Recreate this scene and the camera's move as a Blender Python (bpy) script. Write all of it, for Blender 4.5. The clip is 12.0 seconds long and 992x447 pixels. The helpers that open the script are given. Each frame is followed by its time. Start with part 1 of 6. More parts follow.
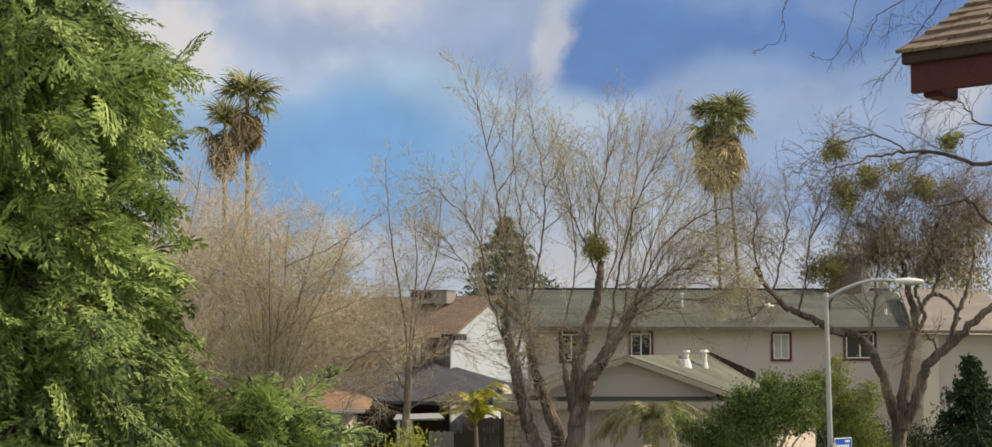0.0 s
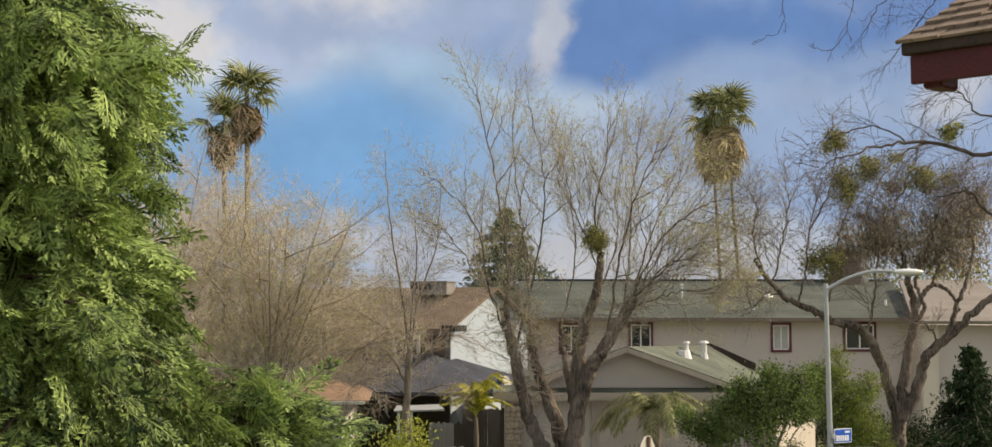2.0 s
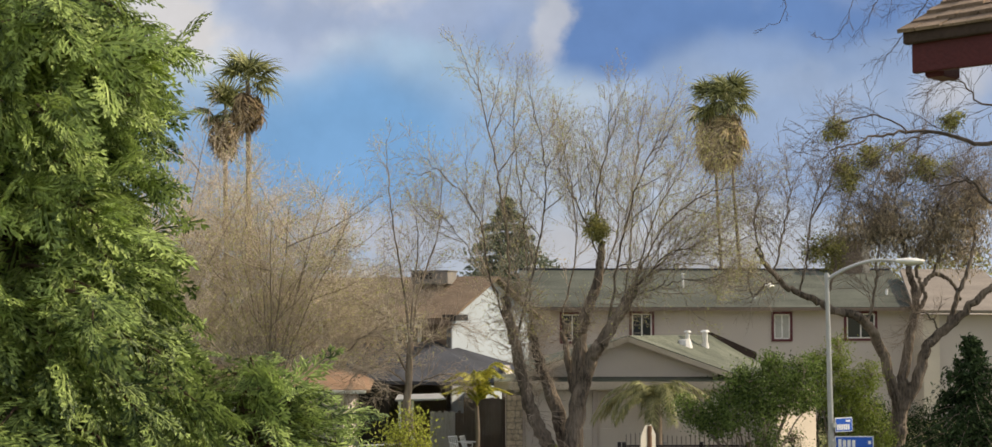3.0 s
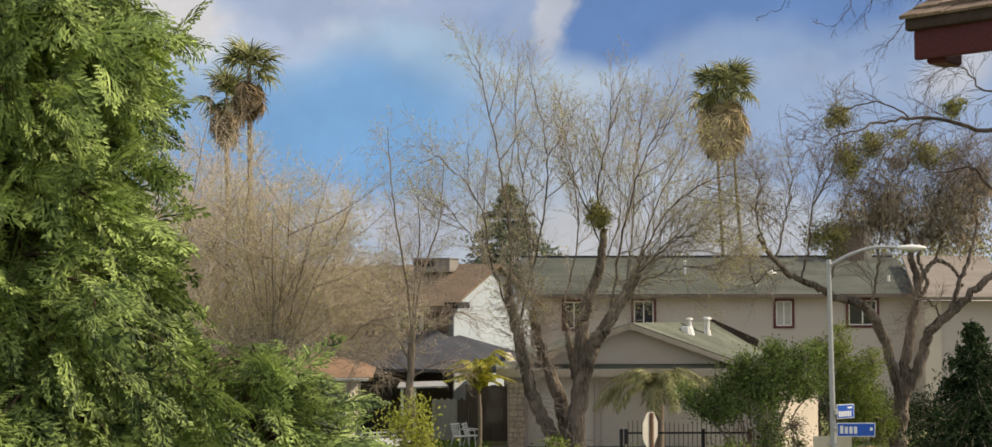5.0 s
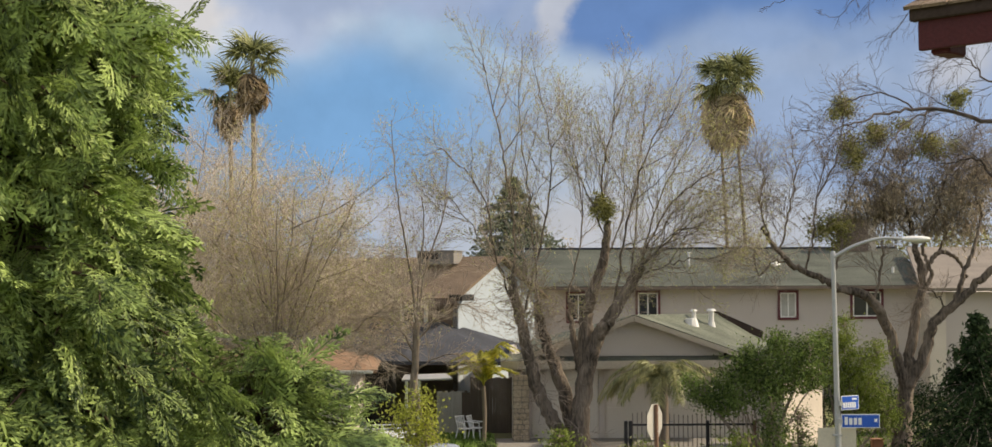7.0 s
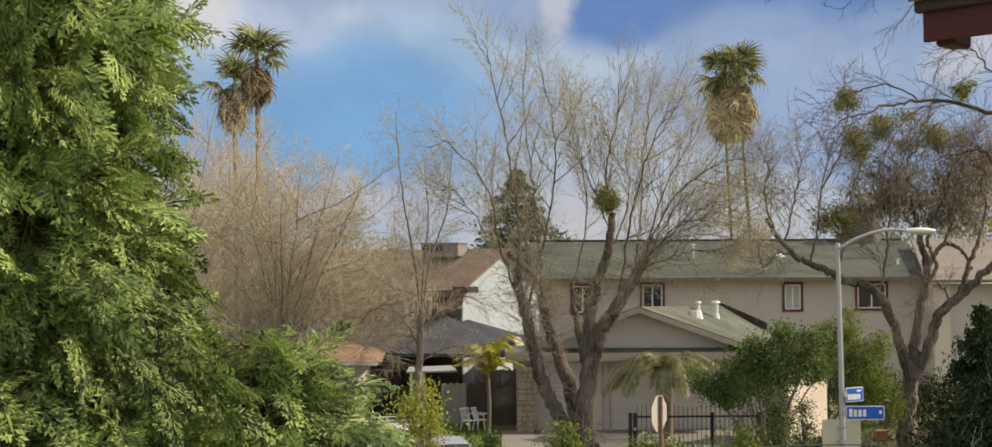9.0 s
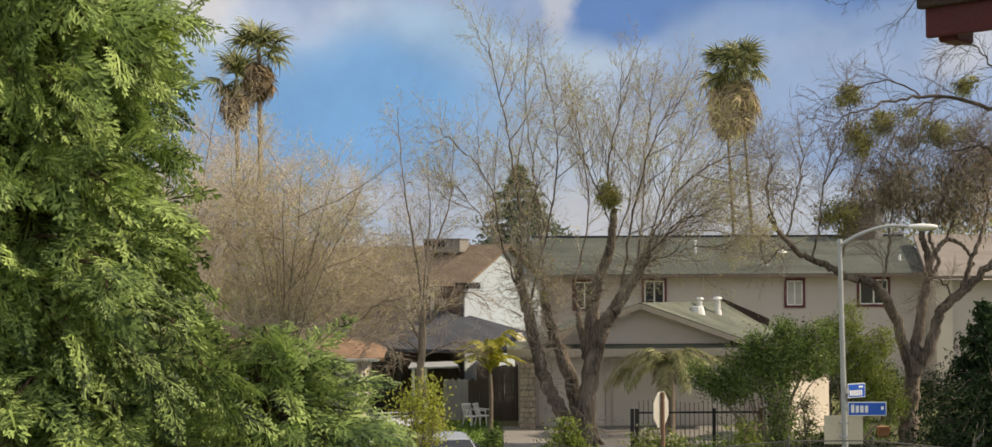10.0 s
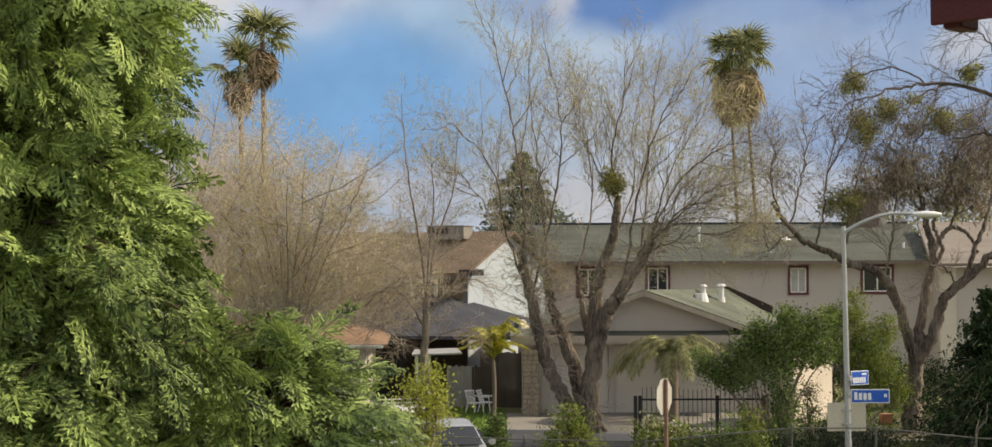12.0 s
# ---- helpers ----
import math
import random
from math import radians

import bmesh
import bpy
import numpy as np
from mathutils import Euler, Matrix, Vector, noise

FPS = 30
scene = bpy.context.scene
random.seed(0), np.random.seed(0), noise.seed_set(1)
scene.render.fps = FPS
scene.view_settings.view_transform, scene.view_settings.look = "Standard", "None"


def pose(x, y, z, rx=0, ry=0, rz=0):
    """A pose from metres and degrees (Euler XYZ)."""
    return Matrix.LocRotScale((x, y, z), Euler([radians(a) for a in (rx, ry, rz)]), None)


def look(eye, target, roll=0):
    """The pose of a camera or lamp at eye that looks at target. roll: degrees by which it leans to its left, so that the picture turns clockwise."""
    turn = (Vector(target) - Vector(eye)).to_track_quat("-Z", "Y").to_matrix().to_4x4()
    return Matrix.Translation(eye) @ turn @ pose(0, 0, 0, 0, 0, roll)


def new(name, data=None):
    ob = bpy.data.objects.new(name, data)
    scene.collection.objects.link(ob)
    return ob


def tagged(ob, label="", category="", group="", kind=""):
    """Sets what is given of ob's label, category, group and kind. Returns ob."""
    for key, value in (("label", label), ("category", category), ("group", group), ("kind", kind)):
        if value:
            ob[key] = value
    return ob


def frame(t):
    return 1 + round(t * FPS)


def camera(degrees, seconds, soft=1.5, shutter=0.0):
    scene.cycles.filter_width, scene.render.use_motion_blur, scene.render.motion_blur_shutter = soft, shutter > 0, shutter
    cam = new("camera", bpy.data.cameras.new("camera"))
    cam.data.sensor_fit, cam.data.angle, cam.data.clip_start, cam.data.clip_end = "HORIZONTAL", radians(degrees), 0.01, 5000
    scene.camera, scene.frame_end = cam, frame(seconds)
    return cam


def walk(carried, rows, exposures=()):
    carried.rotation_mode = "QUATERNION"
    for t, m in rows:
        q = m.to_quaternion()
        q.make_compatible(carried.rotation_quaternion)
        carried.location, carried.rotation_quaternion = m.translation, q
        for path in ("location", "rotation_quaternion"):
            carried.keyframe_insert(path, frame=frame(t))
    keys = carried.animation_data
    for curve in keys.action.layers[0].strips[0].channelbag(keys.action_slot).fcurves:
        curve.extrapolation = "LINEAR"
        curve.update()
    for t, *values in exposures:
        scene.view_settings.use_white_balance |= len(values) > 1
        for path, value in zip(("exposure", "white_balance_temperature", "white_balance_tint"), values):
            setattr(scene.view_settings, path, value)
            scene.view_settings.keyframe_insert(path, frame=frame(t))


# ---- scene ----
cam = camera(39.7, 12.0, soft=1.5)
walk(cam, [
    (0, pose(0, 0, 5.2, 94.062, -0.094, -0.708)),
    (0.5, pose(0, 0, 5.2, 93.939, -0.014, -0.705)),
    (1, pose(0, 0, 5.2, 93.832, -0.069, -0.707)),
    (1.5, pose(0, 0, 5.2, 93.782, -0.010, -0.705)),
    (2, pose(0, 0, 5.2, 93.701, -0.023, -0.711)),
    (2.5, pose(0, 0, 5.2, 93.492, 0.006, -0.670)),
    (3, pose(0, 0, 5.2, 93.250, -0.031, -0.665)),
    (5, pose(0, 0, 5.2, 92.732, 0.084, -0.585)),
    (5.5, pose(0, 0, 5.2, 92.657, 0.217, -0.541)),
    (6, pose(0, 0, 5.2, 92.574, 0.204, -0.508)),
    (6.5, pose(0, 0, 5.2, 92.497, 0.258, -0.467)),
    (7, pose(0, 0, 5.2, 92.414, 0.245, -0.413)),
    (9, pose(0, 0, 5.2, 92.087, 0.293, -0.229)),
    (9.5, pose(0, 0, 5.2, 92.058, 0.287, -0.153)),
    (10, pose(0, 0, 5.2, 91.917, 0.283, -0.148)),
    (10.5, pose(0, 0, 5.2, 91.766, 0.186, -0.112)),
    (11, pose(0, 0, 5.2, 91.606, 0.169, -0.076)),
    (11.5, pose(0, 0, 5.2, 91.489, 0.226, -0.033)),
    (12, pose(0, 0, 5.2, 91.372, 0.200, 0.000)),
], exposures=[(0.0, 0.0, 7300, 10), (12.0, 0.0, 7300, 10)])

# ---- world, sun ----
SUN = Vector((0.80, 0.09, 0.60)).normalized()
world = bpy.data.worlds.new("sky")
scene.world = world
world.use_nodes = True
wn, wl = world.node_tree.nodes, world.node_tree.links
wn.clear()
w_out, w_bg = wn.new("ShaderNodeOutputWorld"), wn.new("ShaderNodeBackground")
sky = wn.new("ShaderNodeTexSky")
sky.sky_type, sky.sun_disc = "NISHITA", False
sky.sun_elevation, sky.sun_rotation = math.asin(SUN.z), math.atan2(SUN.x, SUN.y)
sky.air_density, sky.dust_density, sky.ozone_density = 1.0, 0.6, 2.5
sky_gain = wn.new("ShaderNodeVectorMath")
sky_gain.operation = "SCALE"
sky_gain.inputs["Scale"].default_value = 0.15
wl.new(sky.outputs[0], sky_gain.inputs[0])
coord = wn.new("ShaderNodeTexCoord")


def w_noise(scale, detail, rough=0.55):
    n = wn.new("ShaderNodeTexNoise")
    n.inputs["Scale"].default_value, n.inputs["Detail"].default_value = scale, detail
    n.inputs["Roughness"].default_value = rough
    wl.new(coord.outputs["Generated"], n.inputs["Vector"])
    return n


def w_shift(base, scale, detail, amount):
    n = w_noise(scale, detail)
    mid = wn.new("ShaderNodeVectorMath")
    mid.operation = "SUBTRACT"
    mid.inputs[1].default_value = (0.5, 0.5, 0.5)
    wl.new(n.outputs["Color"], mid.inputs[0])
    mad = wn.new("ShaderNodeVectorMath")
    mad.operation = "MULTIPLY_ADD"
    mad.inputs[1].default_value = (amount, amount, amount)
    wl.new(mid.outputs[0], mad.inputs[0])
    wl.new(base, mad.inputs[2])
    return mad.outputs[0]


billow = w_shift(w_shift(coord.outputs["Generated"], 9, 2, 0.10), 30, 6, 0.045)
puff = w_shift(w_shift(coord.outputs["Generated"], 14, 3, 0.055), 45, 8, 0.030)
haze = w_shift(coord.outputs["Generated"], 6, 3, 0.12)


def w_cloud(under, x, z, wide, high, colour, soft, strength, warp):
    """One cloud bank round a bearing: laid over what is under it."""
    off = wn.new("ShaderNodeVectorMath")
    off.operation = "SUBTRACT"
    off.inputs[1].default_value = (x, math.sqrt(1 - x * x - z * z), z)
    wl.new(warp, off.inputs[0])
    mul = wn.new("ShaderNodeVectorMath")
    mul.operation = "MULTIPLY"
    mul.inputs[1].default_value = (1 / wide, 0.8, 1 / high)
    wl.new(off.outputs[0], mul.inputs[0])
    size = wn.new("ShaderNodeVectorMath")
    size.operation = "LENGTH"
    wl.new(mul.outputs[0], size.inputs[0])
    fade = wn.new("ShaderNodeMapRange")
    fade.interpolation_type = "SMOOTHERSTEP"
    fade.inputs["From Min"].default_value, fade.inputs["From Max"].default_value = 1.0, 1.0 - soft
    fade.inputs["To Min"].default_value, fade.inputs["To Max"].default_value = 0.0, strength
    wl.new(size.outputs["Value"], fade.inputs["Value"])
    mix = wn.new("ShaderNodeMix")
    mix.data_type = "RGBA"
    wl.new(fade.outputs[0], mix.inputs["Factor"])
    wl.new(under, mix.inputs["A"])
    mix.inputs["B"].default_value = (*colour, 1)
    return mix.outputs["Result"]


# broken cloud over the whole sky, then the banks that stand over the street
broken = w_noise(2.2, 6)
veil = wn.new("ShaderNodeMapRange")
veil.interpolation_type = "SMOOTHSTEP"
veil.inputs["From Min"].default_value, veil.inputs["From Max"].default_value = 0.36, 0.62
veil.inputs["To Max"].default_value = 0.85
wl.new(broken.outputs["Fac"], veil.inputs["Value"])
cover = wn.new("ShaderNodeMix")
cover.data_type = "RGBA"
wl.new(veil.outputs[0], cover.inputs["Factor"])
wl.new(sky_gain.outputs[0], cover.inputs["A"])
cover.inputs["B"].default_value = (0.95, 0.96, 1.02, 1)
s = cover.outputs["Result"]
s = w_cloud(s, 0.000, 0.035, 1.2, 0.20, (0.39, 0.48, 0.66), 0.7, 0.9, haze)
s = w_cloud(s, -0.111, 0.108, 0.19, 0.110, (0.165, 0.375, 0.715), 0.7, 0.95, haze)
s = w_cloud(s, -0.073, 0.240, 0.30, 0.085, (0.33, 0.43, 0.66), 0.6, 0.95, billow)
s = w_cloud(s, -0.149, 0.182, 0.08, 0.03, (0.40, 0.49, 0.70), 0.9, 0.8, billow)
s = w_cloud(s, 0.224, 0.199, 0.27, 0.064, (0.115, 0.235, 0.54), 0.35, 0.97, haze)
s = w_cloud(s, 0.206, 0.237, 0.15, 0.028, (0.24, 0.35, 0.62), 0.9, 0.6, billow)
s = w_cloud(s, 0.280, 0.120, 0.24, 0.075, (0.265, 0.385, 0.635), 0.4, 0.9, haze)
s = w_cloud(s, 0.242, 0.149, 0.12, 0.018, (0.32, 0.43, 0.65), 0.9, 0.6, billow)
s = w_cloud(s, 0.334, 0.156, 0.05, 0.05, (0.52, 0.56, 0.66), 0.9, 0.8, billow)
s = w_cloud(s, -0.084, 0.053, 0.09, 0.030, (0.48, 0.52, 0.63), 0.8, 0.8, puff)
s = w_cloud(s, 0.122, 0.034, 0.20, 0.045, (0.52, 0.55, 0.63), 0.8, 0.8, puff)
s = w_cloud(s, -0.214, 0.193, 0.055, 0.045, (0.64, 0.66, 0.73), 0.7, 0.95, puff)
s = w_cloud(s, -0.088, 0.233, 0.095, 0.038, (0.60, 0.64, 0.75), 0.9, 0.95, puff)
s = w_cloud(s, 0.037, 0.193, 0.050, 0.055, (0.31, 0.41, 0.625), 0.8, 0.8, billow)
s = w_cloud(s, 0.054, 0.200, 0.023, 0.048, (0.49, 0.545, 0.67), 0.7, 0.85, puff)
mottle = w_noise(16, 8, 0.6)
even = wn.new("ShaderNodeMapRange")
even.inputs["From Min"].default_value, even.inputs["From Max"].default_value = 0.3, 0.7
even.inputs["To Min"].default_value, even.inputs["To Max"].default_value = 0.90, 1.10
wl.new(mottle.outputs["Fac"], even.inputs["Value"])
dapple = wn.new("ShaderNodeVectorMath")
dapple.operation = "SCALE"
wl.new(s, dapple.inputs[0])
wl.new(even.outputs[0], dapple.inputs["Scale"])
s = dapple.outputs[0]
wl.new(s, w_bg.inputs["Color"])
w_bg.inputs["Strength"].default_value = 1.0
wl.new(w_bg.outputs[0], w_out.inputs["Surface"])

sun = new("sun", bpy.data.lights.new("sun", "SUN"))
sun.data.energy, sun.data.angle, sun.data.color = 5.0, radians(1.2), (1.0, 0.88, 0.70)
sun.matrix_world = look(SUN * 50, (0, 0, 0))


# ---- materials ----
def mat(name, colour, rough=0.8, vary=0.25, coarse=1.5, fine=25.0, bump=0.15, metal=0.0, tint=None, island=0.0, leafy=0.0, spec=0.3, stretch=None, relief=0.02):
    """A worn surface: base colour varied by a coarse and a fine noise, with fine relief."""
    m = bpy.data.materials.new(name)
    m.use_nodes = True
    n, l = m.node_tree.nodes, m.node_tree.links
    bsdf = n["Principled BSDF"]
    tc = n.new("ShaderNodeTexCoord")
    src = tc.outputs["Object"]
    if stretch:
        mp = n.new("ShaderNodeMapping")
        mp.inputs["Scale"].default_value = stretch
        l.new(src, mp.inputs["Vector"])
        src = mp.outputs[0]
    big, small = n.new("ShaderNodeTexNoise"), n.new("ShaderNodeTexNoise")
    for tex, sc in ((big, coarse), (small, fine)):
        tex.inputs["Scale"].default_value, tex.inputs["Detail"].default_value = sc, 5
        l.new(src, tex.inputs["Vector"])
    add = n.new("ShaderNodeMath")
    add.operation = "ADD"
    l.new(big.outputs["Fac"], add.inputs[0])
    l.new(small.outputs["Fac"], add.inputs[1])
    level = add.outputs[0]
    if island:
        geo = n.new("ShaderNodeNewGeometry")
        isl = n.new("ShaderNodeMath")
        isl.operation = "MULTIPLY_ADD"
        isl.inputs[1].default_value, isl.inputs[2].default_value = island, -island / 2
        l.new(geo.outputs["Random Per Island"], isl.inputs[0])
        tot = n.new("ShaderNodeMath")
        tot.operation = "ADD"
        l.new(level, tot.inputs[0])
        l.new(isl.outputs[0], tot.inputs[1])
        level = tot.outputs[0]
    ramp = n.new("ShaderNodeValToRGB")
    lo = [c * (1 - vary) for c in colour]
    hi = [min(1, c * (1 + vary)) for c in (tint or colour)]
    ramp.color_ramp.elements[0].position, ramp.color_ramp.elements[1].position = 0.33, 0.67
    ramp.color_ramp.elements[0].color, ramp.color_ramp.elements[1].color = (*lo, 1), (*hi, 1)
    half = n.new("ShaderNodeMath")
    half.operation = "MULTIPLY"
    half.inputs[1].default_value = 0.5
    l.new(level, half.inputs[0])
    l.new(half.outputs[0], ramp.inputs["Fac"])
    l.new(ramp.outputs["Color"], bsdf.inputs["Base Color"])
    bsdf.inputs["Roughness"].default_value, bsdf.inputs["Metallic"].default_value = rough, metal
    bsdf.inputs["Specular IOR Level"].default_value = spec
    if bump:
        b = n.new("ShaderNodeBump")
        b.inputs["Strength"].default_value, b.inputs["Distance"].default_value = bump, relief
        l.new(small.outputs["Fac"], b.inputs["Height"])
        l.new(b.outputs[0], bsdf.inputs["Normal"])
    if leafy:
        tr, mx = n.new("ShaderNodeBsdfTranslucent"), n.new("ShaderNodeMixShader")
        l.new(ramp.outputs["Color"], tr.inputs["Color"])
        mx.inputs["Fac"].default_value = leafy
        l.new(bsdf.outputs[0], mx.inputs[1])
        l.new(tr.outputs[0], mx.inputs[2])
        l.new(mx.outputs[0], n["Material Output"].inputs["Surface"])
    return m


M = dict(
    cedar=mat("cedar_leaf", (0.060, 0.115, 0.040), 0.55, 0.5, 0.9, 6, 0, tint=(0.290, 0.375, 0.118), island=0.55, leafy=0.27, spec=0.3),
    cedar_bark=mat("cedar_bark", (0.085, 0.055, 0.040), 0.9, 0.3, 3, 40, 0.5),
    bark=mat("bark", (0.050, 0.040, 0.032), 0.95, 0.6, 2.6, 18, 1.0, tint=(0.185, 0.15, 0.118), stretch=(1, 1, 0.22), relief=0.08),
    bark_pale=mat("bark_pale", (0.17, 0.135, 0.10), 0.95, 0.4, 2.2, 14, 0.6, tint=(0.30, 0.245, 0.19), stretch=(1, 1, 0.22)),
    twig=mat("twig", (0.30, 0.245, 0.20), 0.9, 0.35, 0.6, 9, 0, tint=(0.42, 0.35, 0.28)),
    twig_dark=mat("twig_dark", (0.185, 0.15, 0.125), 0.9, 0.4, 0.6, 9, 0, tint=(0.31, 0.255, 0.21)),
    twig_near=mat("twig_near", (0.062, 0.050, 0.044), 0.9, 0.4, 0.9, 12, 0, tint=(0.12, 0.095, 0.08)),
    twig_pale=mat("twig_pale", (0.44, 0.37, 0.295), 0.9, 0.3, 0.4, 9, 0, tint=(0.55, 0.47, 0.37)),
    bud=mat("bud_leaf", (0.44, 0.47, 0.14), 0.6, 0.3, 0.8, 9, 0, tint=(0.62, 0.62, 0.24), island=0.5, leafy=0.5),
    mistletoe=mat("mistletoe_leaf", (0.17, 0.18, 0.055), 0.6, 0.45, 2, 9, 0, tint=(0.34, 0.33, 0.12), island=0.6, leafy=0.35),
    deadleaf=mat("dead_leaf", (0.30, 0.25, 0.18), 0.8, 0.45, 1, 9, 0, tint=(0.46, 0.39, 0.28), island=0.6, leafy=0.2),
    shrub=mat("shrub_leaf", (0.052, 0.095, 0.026), 0.6, 0.5, 0.9, 7, 0, tint=(0.165, 0.23, 0.06), island=0.7, leafy=0.35),
    gold_leaf=mat("gold_leaf", (0.26, 0.30, 0.045), 0.5, 0.35, 0.9, 7, 0, tint=(0.44, 0.46, 0.10), island=0.6, leafy=0.5),
    shrub_light=mat("shrub_light_leaf", (0.13, 0.19, 0.03), 0.5, 0.4, 0.9, 7, 0, tint=(0.24, 0.29, 0.06), island=0.8, leafy=0.35),
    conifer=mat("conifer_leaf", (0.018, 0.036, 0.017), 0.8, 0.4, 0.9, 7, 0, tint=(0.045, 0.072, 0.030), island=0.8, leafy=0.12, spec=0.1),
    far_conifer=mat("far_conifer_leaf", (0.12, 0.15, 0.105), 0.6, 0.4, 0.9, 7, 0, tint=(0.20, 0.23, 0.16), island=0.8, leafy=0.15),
    palm=mat("palm_frond", (0.12, 0.14, 0.06), 0.45, 0.45, 0.8, 7, 0, tint=(0.26, 0.27, 0.12), island=0.8, leafy=0.25),
    palm_olive=mat("palm_olive_frond", (0.17, 0.185, 0.075), 0.5, 0.35, 0.8, 7, 0, tint=(0.30, 0.30, 0.14), island=0.8, leafy=0.3),
    palm_dead=mat("palm_dead_frond", (0.15, 0.105, 0.065), 0.8, 0.4, 0.8, 7, 0, tint=(0.29, 0.215, 0.125), island=0.8, leafy=0.15),
    palm_straw=mat("palm_straw_frond", (0.27, 0.205, 0.115), 0.8, 0.4, 0.8, 7, 0, tint=(0.43, 0.34, 0.20), island=0.8, leafy=0.15),
    palm_gold=mat("palm_gold_frond", (0.31, 0.34, 0.05), 0.5, 0.35, 0.8, 7, 0, tint=(0.55, 0.51, 0.09), island=0.8, leafy=0.45),
    palm_trunk=mat("palm_trunk", (0.19, 0.155, 0.125), 0.9, 0.3, 1.0, 14, 0.5, stretch=(1, 1, 3)),
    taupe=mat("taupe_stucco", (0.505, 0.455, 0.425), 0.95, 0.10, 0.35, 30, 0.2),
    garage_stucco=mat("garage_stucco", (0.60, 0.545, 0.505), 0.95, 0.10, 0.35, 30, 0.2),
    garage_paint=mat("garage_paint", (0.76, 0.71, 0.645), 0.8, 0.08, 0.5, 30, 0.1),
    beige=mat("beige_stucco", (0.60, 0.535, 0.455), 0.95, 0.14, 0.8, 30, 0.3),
    white=mat("white_siding", (0.44, 0.50, 0.56), 0.7, 0.06, 0.6, 20, 0.1),
    white_trim=mat("white_trim", (0.78, 0.78, 0.76), 0.5, 0.06, 2, 30, 0.05),
    # brown parts, also walls and trim whose shade is put into the colour
    brown_and_shade=mat("brown_and_shade", (0.20, 0.155, 0.125), 0.9, 0.2, 0.6, 20, 0.2),
    fascia=mat("tan_fascia", (0.52, 0.46, 0.38), 0.8, 0.12, 0.8, 20, 0.1),
    roof_green=mat("green_shingle", (0.076, 0.088, 0.070), 0.95, 0.45, 0.45, 12, 0.5, tint=(0.130, 0.142, 0.112), stretch=(1, 3, 3)),
    roof_moss=mat("dark_green_shingle", (0.050, 0.058, 0.050), 0.95, 0.45, 0.35, 12, 0.5, tint=(0.098, 0.108, 0.090), stretch=(1, 3, 3)),
    roof_brown=mat("brown_shingle", (0.155, 0.112, 0.080), 0.95, 0.3, 0.5, 12, 0.6, tint=(0.215, 0.158, 0.112), stretch=(1, 3, 3)),
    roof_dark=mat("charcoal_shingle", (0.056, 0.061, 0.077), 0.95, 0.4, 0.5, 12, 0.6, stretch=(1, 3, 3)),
    roof_clay=mat("clay_shingle", (0.28, 0.18, 0.122), 0.95, 0.25, 0.7, 12, 0.6, stretch=(1, 3, 3)),
    roof_grey=mat("grey_shingle", (0.24, 0.21, 0.185), 0.95, 0.25, 0.5, 12, 0.6, stretch=(1, 3, 3)),
    shake=mat("shake_shingle", (0.135, 0.095, 0.068), 0.9, 0.35, 3, 45, 0.7, tint=(0.21, 0.155, 0.115), island=0.5, stretch=(4, 1, 1)),
    lip=mat("dark_edge_with_shade", (0.055, 0.038, 0.032), 0.9, 0.3, 3, 40, 0.3),
    red=mat("red_paint", (0.080, 0.014, 0.016), 0.55, 0.25, 3, 50, 0.2),
    red_trim=mat("red_trim", (0.125, 0.040, 0.050), 0.7, 0.25, 3, 40, 0.1),
    glass=mat("dark_glass", (0.025, 0.028, 0.032), 0.08, 0.2, 0.7, 3, 0, spec=0.6),
    curtain=mat("pale_curtain", (0.42, 0.42, 0.40), 0.9, 0.2, 4, 30, 0.1),
    dull_metal=mat("dull_galvanised", (0.12, 0.12, 0.115), 0.6, 0.2, 2, 30, 0.05, metal=0.3),
    metal=mat("galvanised", (0.42, 0.43, 0.44), 0.5, 0.15, 2, 30, 0.05, metal=0.4),
    metal_white=mat("white_metal", (0.75, 0.75, 0.74), 0.5, 0.1, 2, 20, 0.05),
    iron=mat("black_iron", (0.03, 0.028, 0.027), 0.6, 0.3, 3, 40, 0.1),
    rust=mat("rusty_post", (0.20, 0.12, 0.085), 0.85, 0.35, 4, 40, 0.2),
    wood=mat("weathered_wood", (0.24, 0.20, 0.165), 0.9, 0.3, 1.5, 18, 0.3, stretch=(6, 6, 0.6)),
    fence_shade=mat("shade_painted_fence", (0.085, 0.068, 0.056), 0.9, 0.3, 1.5, 18, 0.3, stretch=(6, 6, 0.6)),
    fence_grey=mat("grey_fence", (0.34, 0.33, 0.32), 0.9, 0.25, 1.5, 18, 0.3, stretch=(6, 6, 0.6)),
    stone=mat("stone_veneer", (0.25, 0.21, 0.165), 0.95, 0.4, 3, 12, 0.6, tint=(0.36, 0.30, 0.23), island=0.9),
    mortar=mat("mortar", (0.26, 0.23, 0.20), 0.95, 0.15, 2, 30, 0.2),
    blue=mat("blue_sign", (0.02, 0.105, 0.52), 0.35, 0.1, 3, 20, 0),
    sign_white=mat("sign_white", (0.80, 0.82, 0.84), 0.35, 0.05, 3, 20, 0),
    sign_back=mat("sign_back", (0.56, 0.54, 0.50), 0.45, 0.12, 2, 20, 0, metal=0.3),
    cream=mat("cream_panel", (0.56, 0.52, 0.42), 0.6, 0.1, 2, 20, 0.05),
    plastic=mat("white_plastic", (0.78, 0.78, 0.80), 0.4, 0.05, 3, 20, 0),
    ground=mat("dry_ground", (0.15, 0.13, 0.075), 0.95, 0.35, 0.25, 6, 0.5, tint=(0.15, 0.17, 0.06)),
